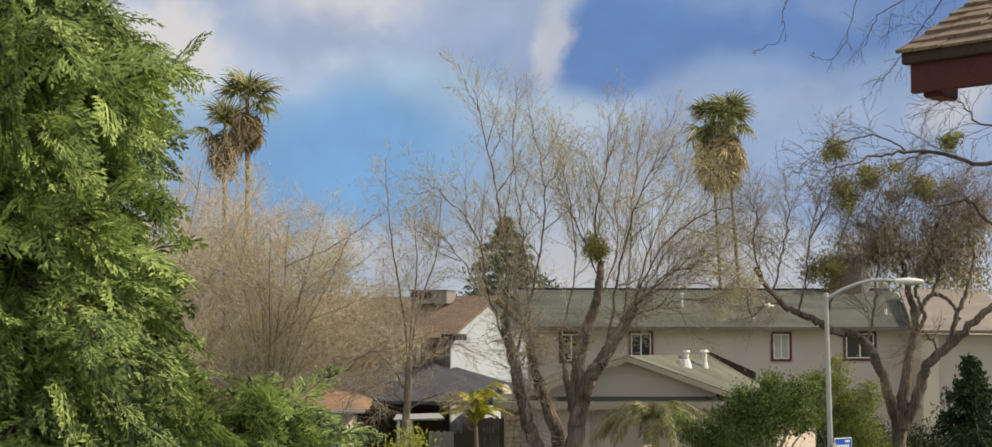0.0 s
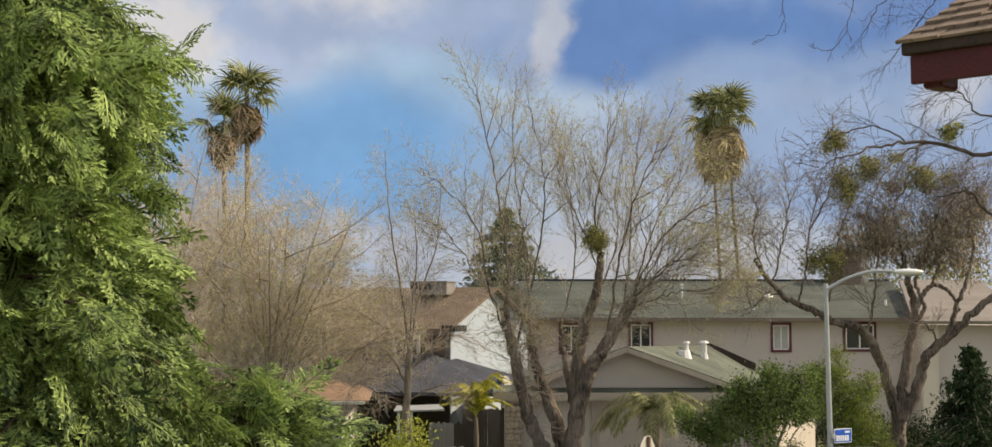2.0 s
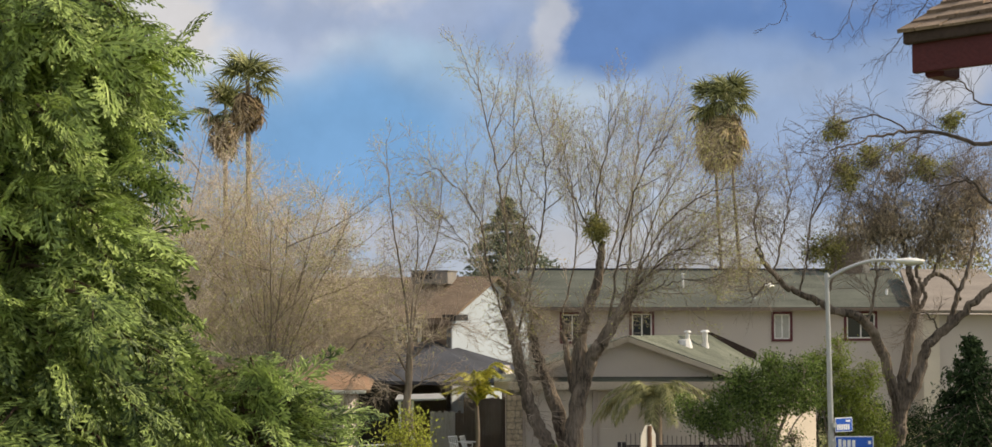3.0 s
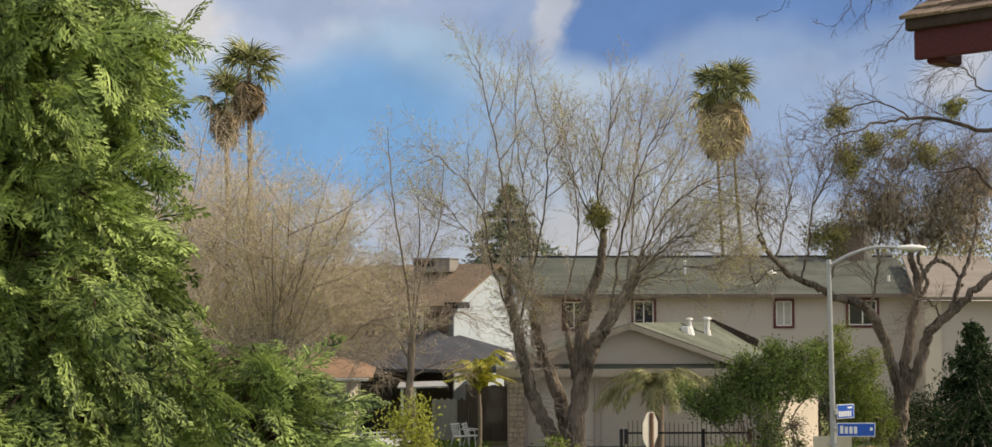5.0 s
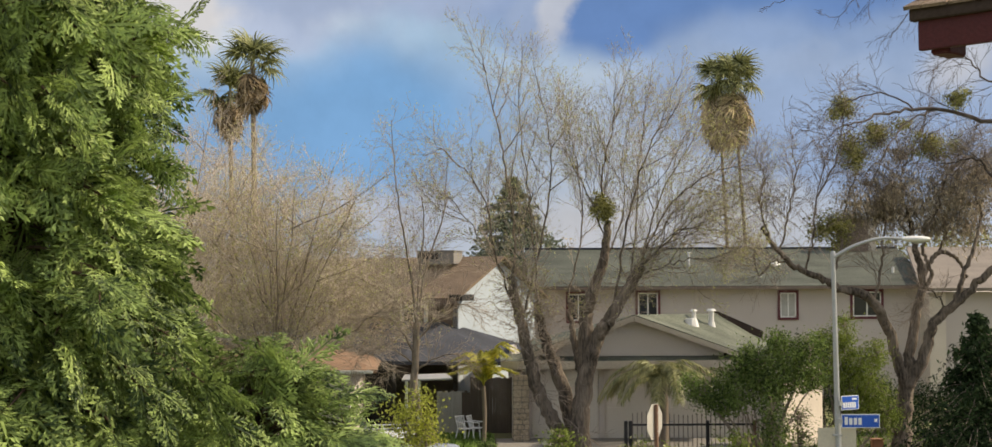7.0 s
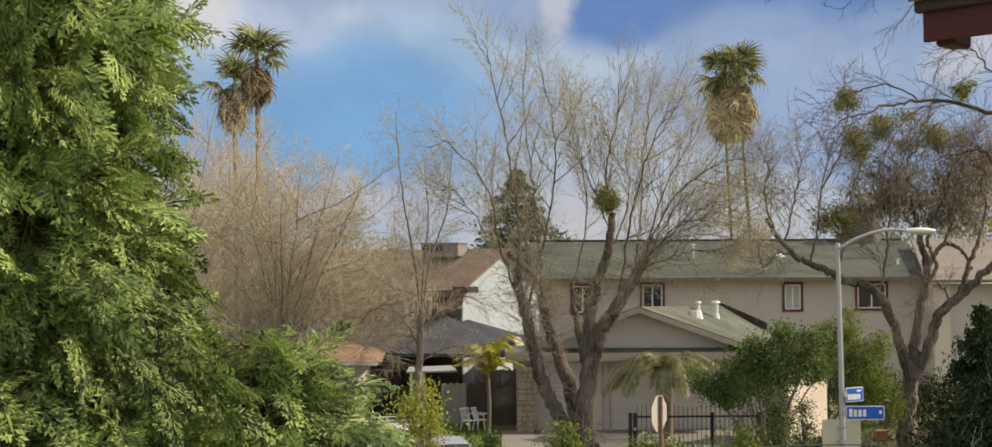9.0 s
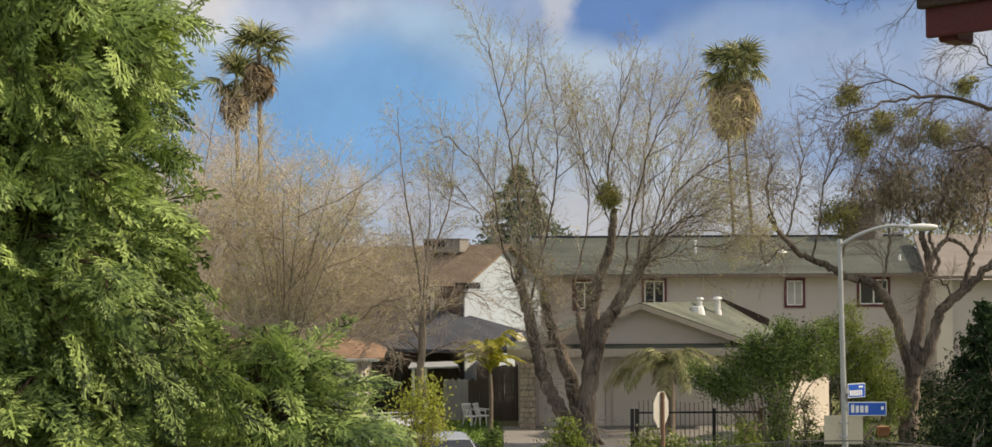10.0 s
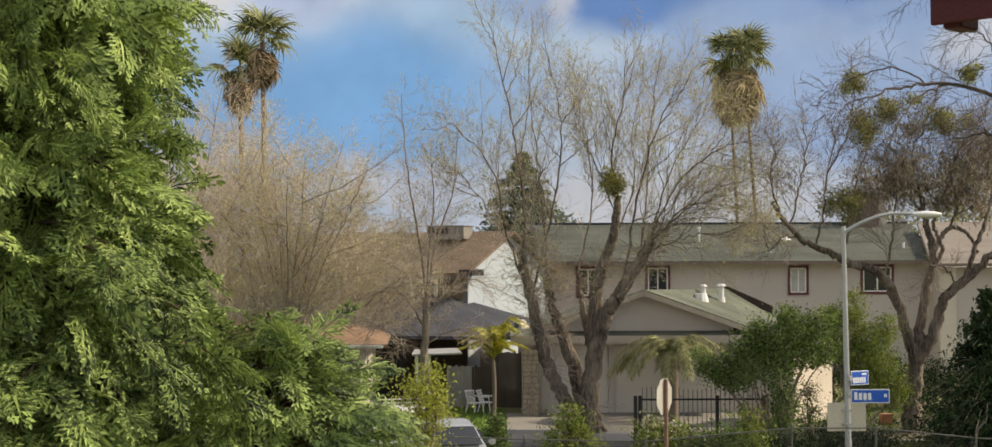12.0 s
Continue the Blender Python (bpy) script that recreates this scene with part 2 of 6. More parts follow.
    soil=mat("soil_shade_painted", (0.075, 0.058, 0.042), 0.95, 0.4, 0.4, 8, 0.6, tint=(0.11, 0.095, 0.06)),
    grass=mat("lawn", (0.085, 0.15, 0.03), 0.9, 0.35, 0.5, 12, 0.5, tint=(0.15, 0.23, 0.05)),
    road=mat("asphalt", (0.055, 0.055, 0.057), 0.9, 0.25, 0.3, 60, 0.3),
    concrete=mat("concrete", (0.25, 0.238, 0.225), 0.9, 0.2, 0.5, 30, 0.2),
    car_white=mat("white_car_paint", (0.70, 0.71, 0.72), 0.2, 0.04, 2, 10, 0, spec=0.6),
    car_silver=mat("silver_car_paint", (0.46, 0.48, 0.50), 0.25, 0.06, 2, 10, 0, metal=0.5, spec=0.6),
    rubber=mat("tyre_rubber", (0.02, 0.02, 0.02), 0.85, 0.2, 4, 40, 0.1),
    lamp_red=mat("tail_lamp", (0.30, 0.02, 0.02), 0.25, 0.1, 4, 20, 0, spec=0.6),
    flower=mat("pale_flower", (0.62, 0.60, 0.42), 0.6, 0.2, 4, 20, 0, island=0.4, leafy=0.3),
    orange=mat("orange_bin", (0.30, 0.14, 0.075), 0.6, 0.15, 3, 20, 0.05),
)


# ---- builders ----
def empty(name, at=(0, 0, 0), turn=0.0, label="", category="", group="", kind=""):
    ob = new(name)
    ob.matrix_basis = pose(*at, 0, 0, turn)
    return tagged(ob, label, category, group, kind)


def raw(name, verts, faces, material, parent=None, label="", smooth=False):
    me = bpy.data.meshes.new(name)
    me.from_pydata([tuple(v) for v in verts], [], faces)
    me.materials.append(M[material])
    if smooth:
        me.polygons.foreach_set("use_smooth", [True] * len(me.polygons))
    ob = new(name, me)
    ob.parent = parent
    return tagged(ob, label)


def part(name, bm, material, parent=None, label=""):
    me = bpy.data.meshes.new(name)
    bmesh.ops.recalc_face_normals(bm, faces=bm.faces)
    bm.to_mesh(me)
    bm.free()
    me.materials.append(M[material])
    ob = new(name, me)
    ob.parent = parent
    return tagged(ob, label)


def box(bm, x0, x1, y0, y1, z0, z1, bevel=0.0, m=None):
    r = bmesh.ops.create_cube(bm, size=1)
    mx = Matrix.Translation(((x0 + x1) / 2, (y0 + y1) / 2, (z0 + z1) / 2)) @ Matrix.Diagonal((x1 - x0, y1 - y0, z1 - z0, 1))
    bmesh.ops.transform(bm, matrix=(m or Matrix()) @ mx, verts=r["verts"])
    if bevel:
        edges = {e for v in r["verts"] for e in v.link_edges}
        bmesh.ops.bevel(bm, geom=list(edges), offset=bevel, segments=2, affect="EDGES")
    return bm


def block(name, x0, x1, y0, y1, z0, z1, material, parent=None, bevel=0.0, label="", m=None):
    return part(name, box(bmesh.new(), x0, x1, y0, y1, z0, z1, bevel, m), material, parent, label)


def rod(bm, a, b, r0, r1=None, n=10):
    a, b = Vector(a), Vector(b)
    d = b - a
    m = Matrix.Translation((a + b) / 2) @ d.to_track_quat("Z", "Y").to_matrix().to_4x4()
    bmesh.ops.create_cone(bm, cap_ends=True, segments=n, radius1=r0, radius2=r0 if r1 is None else r1, depth=d.length, matrix=m)
    return bm


def slab(name, corners, thick, material, parent=None, label=""):
    """A flat board or roof plane through its corners, thick downwards."""
    c = [Vector(p) for p in corners]
    nrm = (c[1] - c[0]).cross(c[2] - c[0]).normalized()
    nrm = -nrm if nrm.z < 0 else nrm
    k = len(c)
    v = c + [p - nrm * thick for p in c]
    f = [tuple(range(k)), tuple(range(2 * k - 1, k - 1, -1))] + [(i, i + k, (i + 1) % k + k, (i + 1) % k) for i in range(k)]
    bm = bmesh.new()
    vs = [bm.verts.new(p) for p in v]
    for q in f:
        bm.faces.new([vs[i] for i in q])
    return part(name, bm, material, parent, label)


def wall_xz(name, outline, y, thick, material, parent=None, label=""):
    """An upright wall of any outline in x and z, facing the street at y."""
    bm = bmesh.new()
    a = [bm.verts.new((x, y, z)) for x, z in outline]
    b = [bm.verts.new((x, y + thick, z)) for x, z in outline]
    k = len(a)
    bm.faces.new(a)
    bm.faces.new(b[::-1])
    for i in range(k):
        bm.faces.new((a[i], b[i], b[(i + 1) % k], a[(i + 1) % k]))
    return part(name, bm, material, parent, label)


# ---- wood, twigs and leaves ----
class Wood:
    """Gathers tapered tubes for one mesh."""

    def __init__(self):
        self.v, self.f, self.tips = [], [], []

    def tube(self, pts, r0, r1, n=3):
        base, last = len(self.v), len(pts) - 1
        for i, p in enumerate(pts):
            d = (pts[min(i + 1, last)] - pts[max(i - 1, 0)]).normalized()
            side = d.cross(Vector((0.31, 0.92, 0.23))).normalized()
            up = d.cross(side)
            r = r0 + (r1 - r0) * i / last
            for k in range(n):
                a = 2 * math.pi * k / n
                rr_ = r
                if n >= 8 and r > 0.05:
                    rr_ = r * (1 + 0.15 * noise.noise(Vector((math.cos(a) * 1.7, math.sin(a) * 1.7, i * 0.35 + base))) + (0.05 if k % 2 else -0.05))
                self.v.append(p + (side * math.cos(a) + up * math.sin(a)) * rr_)
        for i in range(last):
            for k in range(n):
                a, b = base + i * n + k, base + i * n + (k + 1) % n
                self.f.append((a, b, b + n, a + n))

    def mesh(self, name, material, parent, label="", smooth=True):
        return raw(name, self.v, self.f, material, parent, label, smooth)


def bend(points, steps=6):
    """A smooth line through a few points."""
    p = [Vector(q) for q in points]
    p = [p[0] * 2 - p[1]] + p + [p[-1] * 2 - p[-2]]
    out = []
    for i in range(1, len(p) - 2):
        for s_ in range(steps):
            t = s_ / steps
            a, b, c, d = p[i - 1:i + 3]
            out.append(0.5 * (2 * b + (c - a) * t + (2 * a - 5 * b + 4 * c - d) * t * t + (3 * b - a - 3 * c + d) * t ** 3))
    return out + [p[-2]]


def rough(pts, amount, rng):
    return [pts[0]] + [p + Vector((rng.gauss(0, amount), rng.gauss(0, amount), rng.gauss(0, amount))) for p in pts[1:]]


def turned(d, degrees, rng):
    side = d.cross(Vector((rng.gauss(0, 1), rng.gauss(0, 1), rng.gauss(0, 1)))).normalized()
    return (Matrix.Rotation(radians(degrees), 3, side) @ d).normalized()


def sprout(w, p, d, length, r, depth, rng, up=0.1, wob=0.12, kids=6, ang=(20, 50), ratio=0.55, seg=5, thin=0.45, rmin=0.004):
    pts, dirs = [p], [d]
    for i in range(seg):
        d = (d + Vector((rng.gauss(0, wob), rng.gauss(0, wob), rng.gauss(0, wob) + up))).normalized()
        pts.append(pts[-1] + d * (length / seg))
        dirs.append(d)
    w.tube(pts, max(r, rmin), max(r * 0.3, rmin * 0.7), 5 if r > 0.03 else 3)
    if depth <= 0:
        w.tips.extend(pts[1:])
        return
    for k in range(kids):
        t = 0.2 + 0.78 * (k + rng.random()) / kids
        i = min(seg - 1, int(t * seg))
        q = pts[i].lerp(pts[i + 1], t * seg - i)
        sprout(w, q, turned(dirs[i], rng.uniform(*ang), rng), length * ratio * rng.uniform(0.6, 1.15) * (1.15 - 0.5 * t), max(r * thin, rmin), depth - 1, rng, up, wob, max(3, kids - 1), ang, ratio, max(3, seg - 1), thin, rmin)


def leaf_mesh(name, centres, size, material, parent, seed, label="", flat=0.0, long=2.0, down=0.0):
    """Many small folded leaves at the given places."""
    rs = np.random.RandomState(seed)
    c = np.array([tuple(q) for q in centres], float)
    n = len(c)
    d = rs.normal(size=(n, 3))
    d[:, 2] -= down
    d /= np.linalg.norm(d, axis=1)[:, None]
    e = rs.normal(size=(n, 3))
    e[:, 2] *= 1 - flat
    e -= d * (e * d).sum(1)[:, None]
    e /= np.linalg.norm(e, axis=1)[:, None]
    s_ = size * rs.uniform(0.55, 1.3, (n, 1))
    nn = np.cross(d, e) * s_ * 0.18
    v = np.stack([c - d * s_ / 2, c + e * s_ / long / 2 + nn, c + d * s_ / 2, c - e * s_ / long / 2 + nn], 1).reshape(-1, 3)
    f = np.arange(4 * n).reshape(-1, 4)
    tri = np.concatenate([f[:, [0, 1, 2]], f[:, [0, 2, 3]]])
    return raw(name, v.tolist(), tri.tolist(), material, parent, label)


def cloud_points(rng, centre, radii, clumps, per, clump_size, shell=0.6):
    """Points gathered in clumps over an uneven ball."""
    out = []
    for _ in range(clumps):
        d = Vector((rng.gauss(0, 1), rng.gauss(0, 1), rng.gauss(0, 1))).normalized()
        k = shell + (1 - shell) * rng.random() + 0.12 * rng.gauss(0, 1)
        q = Vector(centre) + Vector((d.x * radii[0], d.y * radii[1], d.z * radii[2])) * k
        s_ = clump_size * rng.uniform(0.6, 1.4)
        out += [q + Vector((rng.gauss(0, s_), rng.gauss(0, s_), rng.gauss(0, s_ * 0.7))) for _ in range(per)]
    return out


# ---- ground ----
def sheet(name, x0, x1, y0, y1, z0, z1, material, label, category):
    return tagged(block(name, x0, x1, y0, y1, z0, z1, material, bevel=0.01), label, category, kind="structure")


tagged(block("ground", -2600, 2600, -600, 4200, -0.6, 0.0, "ground"), "dry ground with weeds reaching the horizon", "ground", kind="structure")
sheet("road", -90, 90, 30.2, 37.6, 0.002, 0.012, "road", "grey asphalt residential street", "road")
sheet("kerb", -90, 90, 37.6, 37.8, 0.0, 0.15, "concrete", "grey concrete kerb along the street", "kerb")
sheet("pavement", 0.3, 7.9, 37.8, 39.2, 0.0, 0.15, "concrete", "pale concrete pavement beside the street", "pavement")
sheet("driveway", 0.30, 7.84, 39.2, 44.55, 0.0, 0.14, "concrete", "pale concrete driveway before the garage doors", "driveway")
sheet("lawn", -40, 0.26, 37.82, 47, 0.0, 0.14, "grass", "short green front lawn", "lawn")
# brown earth made darker to carry the shade of the trees
sheet("verge", 7.93, 40, 37.82, 47, 0.0, 0.14, "soil", "bare brown earth with tree shade painted into its colour", "soil")
rng = random.Random(4)
blades = [(rng.uniform(-6, 0.2), rng.uniform(37.9, 46), 0.18) for _ in range(3400)] + [(rng.uniform(9, 16), rng.uniform(39.3, 46), 0.18) for _ in range(2600)]
tagged(leaf_mesh("grass", blades, 0.16, "grass", None, 3, long=5, down=-2), "tufts of green grass on the lawns", "grass", kind="stuff")


# ---- taupe two-storey house ----
def window(name, x, y, z, wide, high, parent, panes=2, curtain=False, trim="red_trim"):
    """A casement set in a wall facing the street: outer trim, white frame, panes."""
    win = empty(name, (x, y, z), label="white framed sliding window with dark red trim" if trim == "red_trim" else "white framed sliding window")
    win.parent = parent
    bm = bmesh.new()
    t = 0.11
    for a in ((-wide / 2 - t, wide / 2 + t, high / 2, high / 2 + t), (-wide / 2 - t, wide / 2 + t, -high / 2 - t, -high / 2), (-wide / 2 - t, -wide / 2, -high / 2, high / 2), (wide / 2, wide / 2 + t, -high / 2, high / 2)):
        box(bm, a[0], a[1], -0.06, 0.02, a[2], a[3], 0.006)
    part("window_trim", bm, trim, win, "dark red painted trim")
    bm = bmesh.new()
    f = 0.055
    for a in ((-wide / 2, wide / 2, high / 2 - f, high / 2), (-wide / 2, wide / 2, -high / 2, -high / 2 + f), (-wide / 2, -wide / 2 + f, -high / 2, high / 2), (wide / 2 - f, wide / 2, -high / 2, high / 2), (-f / 2, f / 2, -high / 2, high / 2)):
        box(bm, a[0], a[1], -0.03, 0.03, a[2], a[3], 0.004)
    part("window_frame", bm, "white_trim", win, "white window frame")
    for k in range(panes):
        x0 = -wide / 2 + f + k * (wide / 2 - f / 2)
        block("pane", x0, x0 + wide / 2 - 1.5 * f, 0.0, 0.012, -high / 2 + f, high / 2 - f, "curtain" if curtain else "glass", win)
    return win


def holed_wall(name, x0, x1, y, thick, z0, z1, holes, material, parent, label=""):
    """A wall facing the street with openings (x0, x1, z0, z1), in one piece."""
    xs = sorted({x0, x1, *(h[0] for h in holes), *(h[1] for h in holes)})
    zs = sorted({z0, z1, *(h[2] for h in holes), *(h[3] for h in holes)})
    nx, nz = len(xs), len(zs)

    def solid(i, j):
        if not (0 <= i < nx - 1 and 0 <= j < nz - 1):
            return False
        cx_, cz_ = (xs[i] + xs[i + 1]) / 2, (zs[j] + zs[j + 1]) / 2
        return not any(h[0] < cx_ < h[1] and h[2] < cz_ < h[3] for h in holes)

    bm = bmesh.new()
    v = {(i, j, k): bm.verts.new((xs[i], y + k * thick, zs[j])) for i in range(nx) for j in range(nz) for k in (0, 1)}
    for i in range(nx - 1):
        for j in range(nz - 1):
            if not solid(i, j):
                continue
            for k in (0, 1):
                bm.faces.new([v[i, j, k], v[i + 1, j, k], v[i + 1, j + 1, k], v[i, j + 1, k]])
            for (di, dj), (p, q) in {(-1, 0): ((i, j), (i, j + 1)), (1, 0): ((i + 1, j), (i + 1, j + 1)), (0, -1): ((i, j), (i + 1, j)), (0, 1): ((i, j + 1), (i + 1, j + 1))}.items():
                if not solid(i + di, j + dj):
                    bm.faces.new([v[*p, 0], v[*q, 0], v[*q, 1], v[*p, 1]])
    return part(name, bm, material, parent, label)


YB = 62.0
big = empty("taupe_house", (0, 0, 0), label="taupe stucco two-storey house with a dark green shingle roof", category="house")
bx0, bx1 = 2.39, 19.55
ze, zr = 4.96, 6.76
wins = [(13.62, 4.08, 0.72, 1.12, True), (17.18, 4.11, 1.28, 1.12, False), (7.29, 4.08, 0.9, 1.15, False), (4.15, 4.02, 0.9, 1.2, False)]
holed_wall("wall", bx0, bx1, YB, 0.25, 0, ze, [(x - w_ / 2, x + w_ / 2, z - h_ / 2, z + h_ / 2) for x, z, w_, h_, c_ in wins], "taupe", big, "taupe stucco wall")
# sunny end wall: sunlight painted in as beige, the other end stays taupe
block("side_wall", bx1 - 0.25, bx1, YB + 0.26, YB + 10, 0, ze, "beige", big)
block("side_wall", bx0, bx0 + 0.25, YB + 0.26, YB + 10, 0, ze, "taupe", big)
block("back_wall", bx0, bx1, YB + 10, YB + 10.25, 0, ze, "taupe", big)
for x, z, w_, h_, c_ in wins:
    window("window", x, YB - 0.01, z, w_, h_, big, 2, c_)
    block("room_back", x - w_, x + w_, YB + 0.8, YB + 0.84, z - 1, z + 0.8, "brown_and_shade", big)
slab("roof", [(bx0 - 0.5, YB - 0.6, ze), (bx1 + 0.5, YB - 0.6, ze), (bx1 + 0.5, YB + 5, zr), (bx0 - 0.5, YB + 5, zr)], 0.12, "roof_moss", big, "mossy green shingle roof slope")
slab("roof", [(bx0 - 0.5, YB + 10.8, ze), (bx1 + 0.5, YB + 10.8, ze), (bx1 + 0.5, YB + 5.01, zr), (bx0 - 0.5, YB + 5.01, zr)], 0.12, "roof_moss", big)
# dark brown fascia paints the shadow line along the roof edge
block("fascia", bx0 - 0.5, bx1 + 0.5, YB - 0.66, YB - 0.61, ze - 0.16, ze - 0.02, "brown_and_shade", big, 0.005)
block("soffit", bx0 - 0.5, bx1 + 0.5, YB - 0.6, YB - 0.005, ze - 0.16, ze - 0.12, "fascia", big)
block("ridge_cap", bx0 - 0.5, bx1 + 0.5, YB + 4.85, YB + 5.15, zr - 0.02, zr + 0.06, "roof_dark", big, 0.02)
# added bay; its lighter beige stands in for sunlight on the end wall
wing = empty("sun_painted_wing", label="added beige stucco end bay with sunlight painted into its colour", category="house wing")
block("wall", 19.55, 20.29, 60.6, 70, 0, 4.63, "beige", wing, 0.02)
slab("roof", [(19.01, 60.0, 4.83), (24.00, 60.0, 4.83), (24.00, 65.5, 6.77), (20.08, 65.5, 6.77)], 0.15, "roof_grey", wing, "grey-brown shingle roof")
block("wall", 20.29, 24.40, 60.9, 70, 0, 4.63, "taupe", wing, 0.02)


def vent_pipe(x, y, z, high, r, cap, label):
    v = empty("roof_vent", (x, y, z), label=label, category="roof vent", group="roof vents")
    part("pipe", rod(bmesh.new(), (0, 0, -0.3), (0, 0, high), r), "metal_white", v)
    if cap:
        part("cap", rod(bmesh.new(), (0, 0, high), (0, 0, high + r * 0.9), r * 1.9, r * 1.2), "metal_white", v)
    part("flashing", rod(bmesh.new(), (0, 0, -0.2), (0, 0, 0.08), r * 1.7, r * 1.25), "metal_white", v)
    return v


vent_pipe(*(13.48, 64.20, 5.66), 0.25, 0.16, True, "squat white metal vent on the green roof")
vent_pipe(*(12.20, 62.80, 5.24), 0.16, 0.07, False, "short white pipe on the green roof")
vent_pipe(*(12.51, 62.60, 5.19), 0.2, 0.06, False, "short white pipe on the green roof")
vent_pipe(*(9.49, 64.20, 5.73), 0.75, 0.05, True, "thin white pipe on the green roof")
vent_pipe(*(18.74, 63.20, 5.40), 0.4, 0.06, False, "grey pipe on the green roof")
ac = empty("rooftop_cooler", (17.97, 66.90, 6.86), label="brown metal evaporative cooler box on the roof ridge", category="cooler")
block("body", -0.75, 0.55, -0.5, 0.5, -0.3, 1.25, "brown_and_shade", ac, 0.03)
block("side_panel", 0.56, 0.95, -0.45, 0.5, -0.3, 1.2, "fascia", ac, 0.02)
for k in range(6):
    block("louvre", -0.68, 0.48, -0.56, -0.51, 0.05 + k * 0.19, 0.17 + k * 0.19, "brown_and_shade", ac, 0.01)

# ---- garage house ----
YG = 44.6
gar = empty("garage_house", label="taupe single-storey garage with a green shingle gable roof", category="house")
gx0, gx1 = 0.85, 9.14
d0, d1, d2, d3 = 1.47, 3.64, 3.81, 8.11
zd, zf = 2.30, 2.82
holed_wall("wall", gx0, gx1, YG, 0.25, 0, zf, [(d0, d1, 0.0, zd), (d2, d3, 0.0, zd)], "garage_stucco", gar, "taupe stucco wall")
for a, b in ((d0, d1), (d2, d3)):
    door = empty("garage_door", label="closed cream garage door with raised panels")
    door.parent = gar
    block("door_leaf", a + 0.01, b - 0.01, YG + 0.12, YG + 0.16, 0.02, zd - 0.01, "garage_paint", door)
    rows_, cols = 4, max(3, round((b - a) / 0.6))
    for r_ in range(rows_):
        for c_ in range(cols):
            w_, h_ = (b - a) / cols, zd / rows_
            block("panel", a + c_ * w_ + 0.06, a + (c_ + 1) * w_ - 0.06, YG + 0.105, YG + 0.13, r_ * h_ + 0.07, (r_ + 1) * h_ - 0.05, "garage_paint", door, 0.008)
    block("handle", (a + b) / 2 - 0.07, (a + b) / 2 + 0.07, YG + 0.07, YG + 0.105, 0.62, 0.66, "metal", door, 0.008)
block("side_wall", gx1 - 0.25, gx1, YG + 0.26, YG + 9, 0, zf, "garage_stucco", gar)
block("side_wall", gx0, gx0 + 0.25, YG + 0.26, YG + 9, 0, zf, "garage_stucco", gar)
block("back_wall", gx0, gx1, YG + 9, YG + 9.2, 0, zf, "garage_stucco", gar)
# pent roof and fascia over the doors
slab("pent_roof", [(gx0 - 0.4, YG - 0.75, 2.67), (gx1 + 0.4, YG - 0.75, 2.67), (gx1 + 0.4, YG + 0.1, 2.86), (gx0 - 0.4, YG + 0.1, 2.86)], 0.08, "roof_green", gar)
block("fascia", gx0 - 0.4, gx1 + 0.4, YG - 0.82, YG - 0.76, 2.41, 2.66, "fascia", gar, 0.006)
block("soffit", gx0 - 0.4, gx1 + 0.4, YG - 0.75, YG - 0.003, 2.41, 2.41 + 0.04, "fascia", gar)
ga, gl, gr = (4.73, 4.02), (1.81, 3.01), (7.64, 3.01)
wall_xz("gable", [(gl[0], 2.79), (gr[0], 2.79), gr, ga, gl], YG - 0.3, 0.2, "garage_stucco", gar, "taupe gable wall")
bk = Vector((3.4, 4.6, -0.08))
br = Vector((2.06, 4.6, -0.08))
A_, L_, R_ = Vector((ga[0], YG - 0.65, ga[1] + 0.10)), Vector((gl[0] - 0.5, YG - 0.65, gl[1] - 0.10)), Vector((gr[0] + 0.5, YG - 0.65, gr[1] - 0.10))
slab("roof", [A_, R_, R_ + br, A_ + bk], 0.1, "roof_green", gar, "mossy green shingle slope")
slab("roof", [A_, L_, L_ + Vector((0, 6, 0.1)), A_ + bk], 0.1, "roof_green", gar)
# charcoal in place of green: the rear slope's shade is in its colour
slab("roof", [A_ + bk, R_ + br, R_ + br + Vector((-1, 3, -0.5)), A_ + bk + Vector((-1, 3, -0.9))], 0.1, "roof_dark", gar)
slab("barge_board", [A_ + Vector((0, -0.05, -0.03)), R_ + Vector((0, -0.05, -0.03)), R_ + Vector((0, -0.05, -0.2)), A_ + Vector((0, -0.05, -0.2))], 0.05, "fascia", gar)
slab("barge_board", [A_ + Vector((0, -0.05, -0.03)), L_ + Vector((0, -0.05, -0.03)), L_ + Vector((0, -0.05, -0.2)), A_ + Vector((0, -0.05, -0.2))], 0.05, "fascia", gar)
B_ = A_ + bk
# rear edge pieces painted near-black for the shade on them
block("rear_upstand", B_.x - 0.15, B_.x - 0.05, B_.y + 0.06, B_.y + 0.2, 2.8, B_.z, "lip", gar)
slab("barge_board", [B_ + Vector((-0.1, 0.02, 0.14)), Vector((9.75, B_.y + 0.02, 3.42)), Vector((9.75, B_.y + 0.02, 3.14)), B_ + Vector((-0.1, 0.02, -0.14))], 0.06, "lip", gar, "rear roof edge with shade painted near-black")
vent_pipe(*(7.03, 46.60, 3.88), 0.28, 0.07, True, "white metal flue on the garage roof")
vent_pipe(*(7.66, 46.80, 3.72), 0.44, 0.09, True, "tall white metal flue on the garage roof")
vent_pipe(*(6.85, 46.00, 3.84), 0.1, 0.16, False, "low white vent on the garage roof")
pillar = empty("stone_pillar", (1.10, 43.9, 0), label="rough tan stone veneer pillar beside the garage door", category="pillar")
pw, ph = 0.26, 2.23
block("core", -pw, pw, -0.2, 0.45, 0, ph, "mortar", pillar)
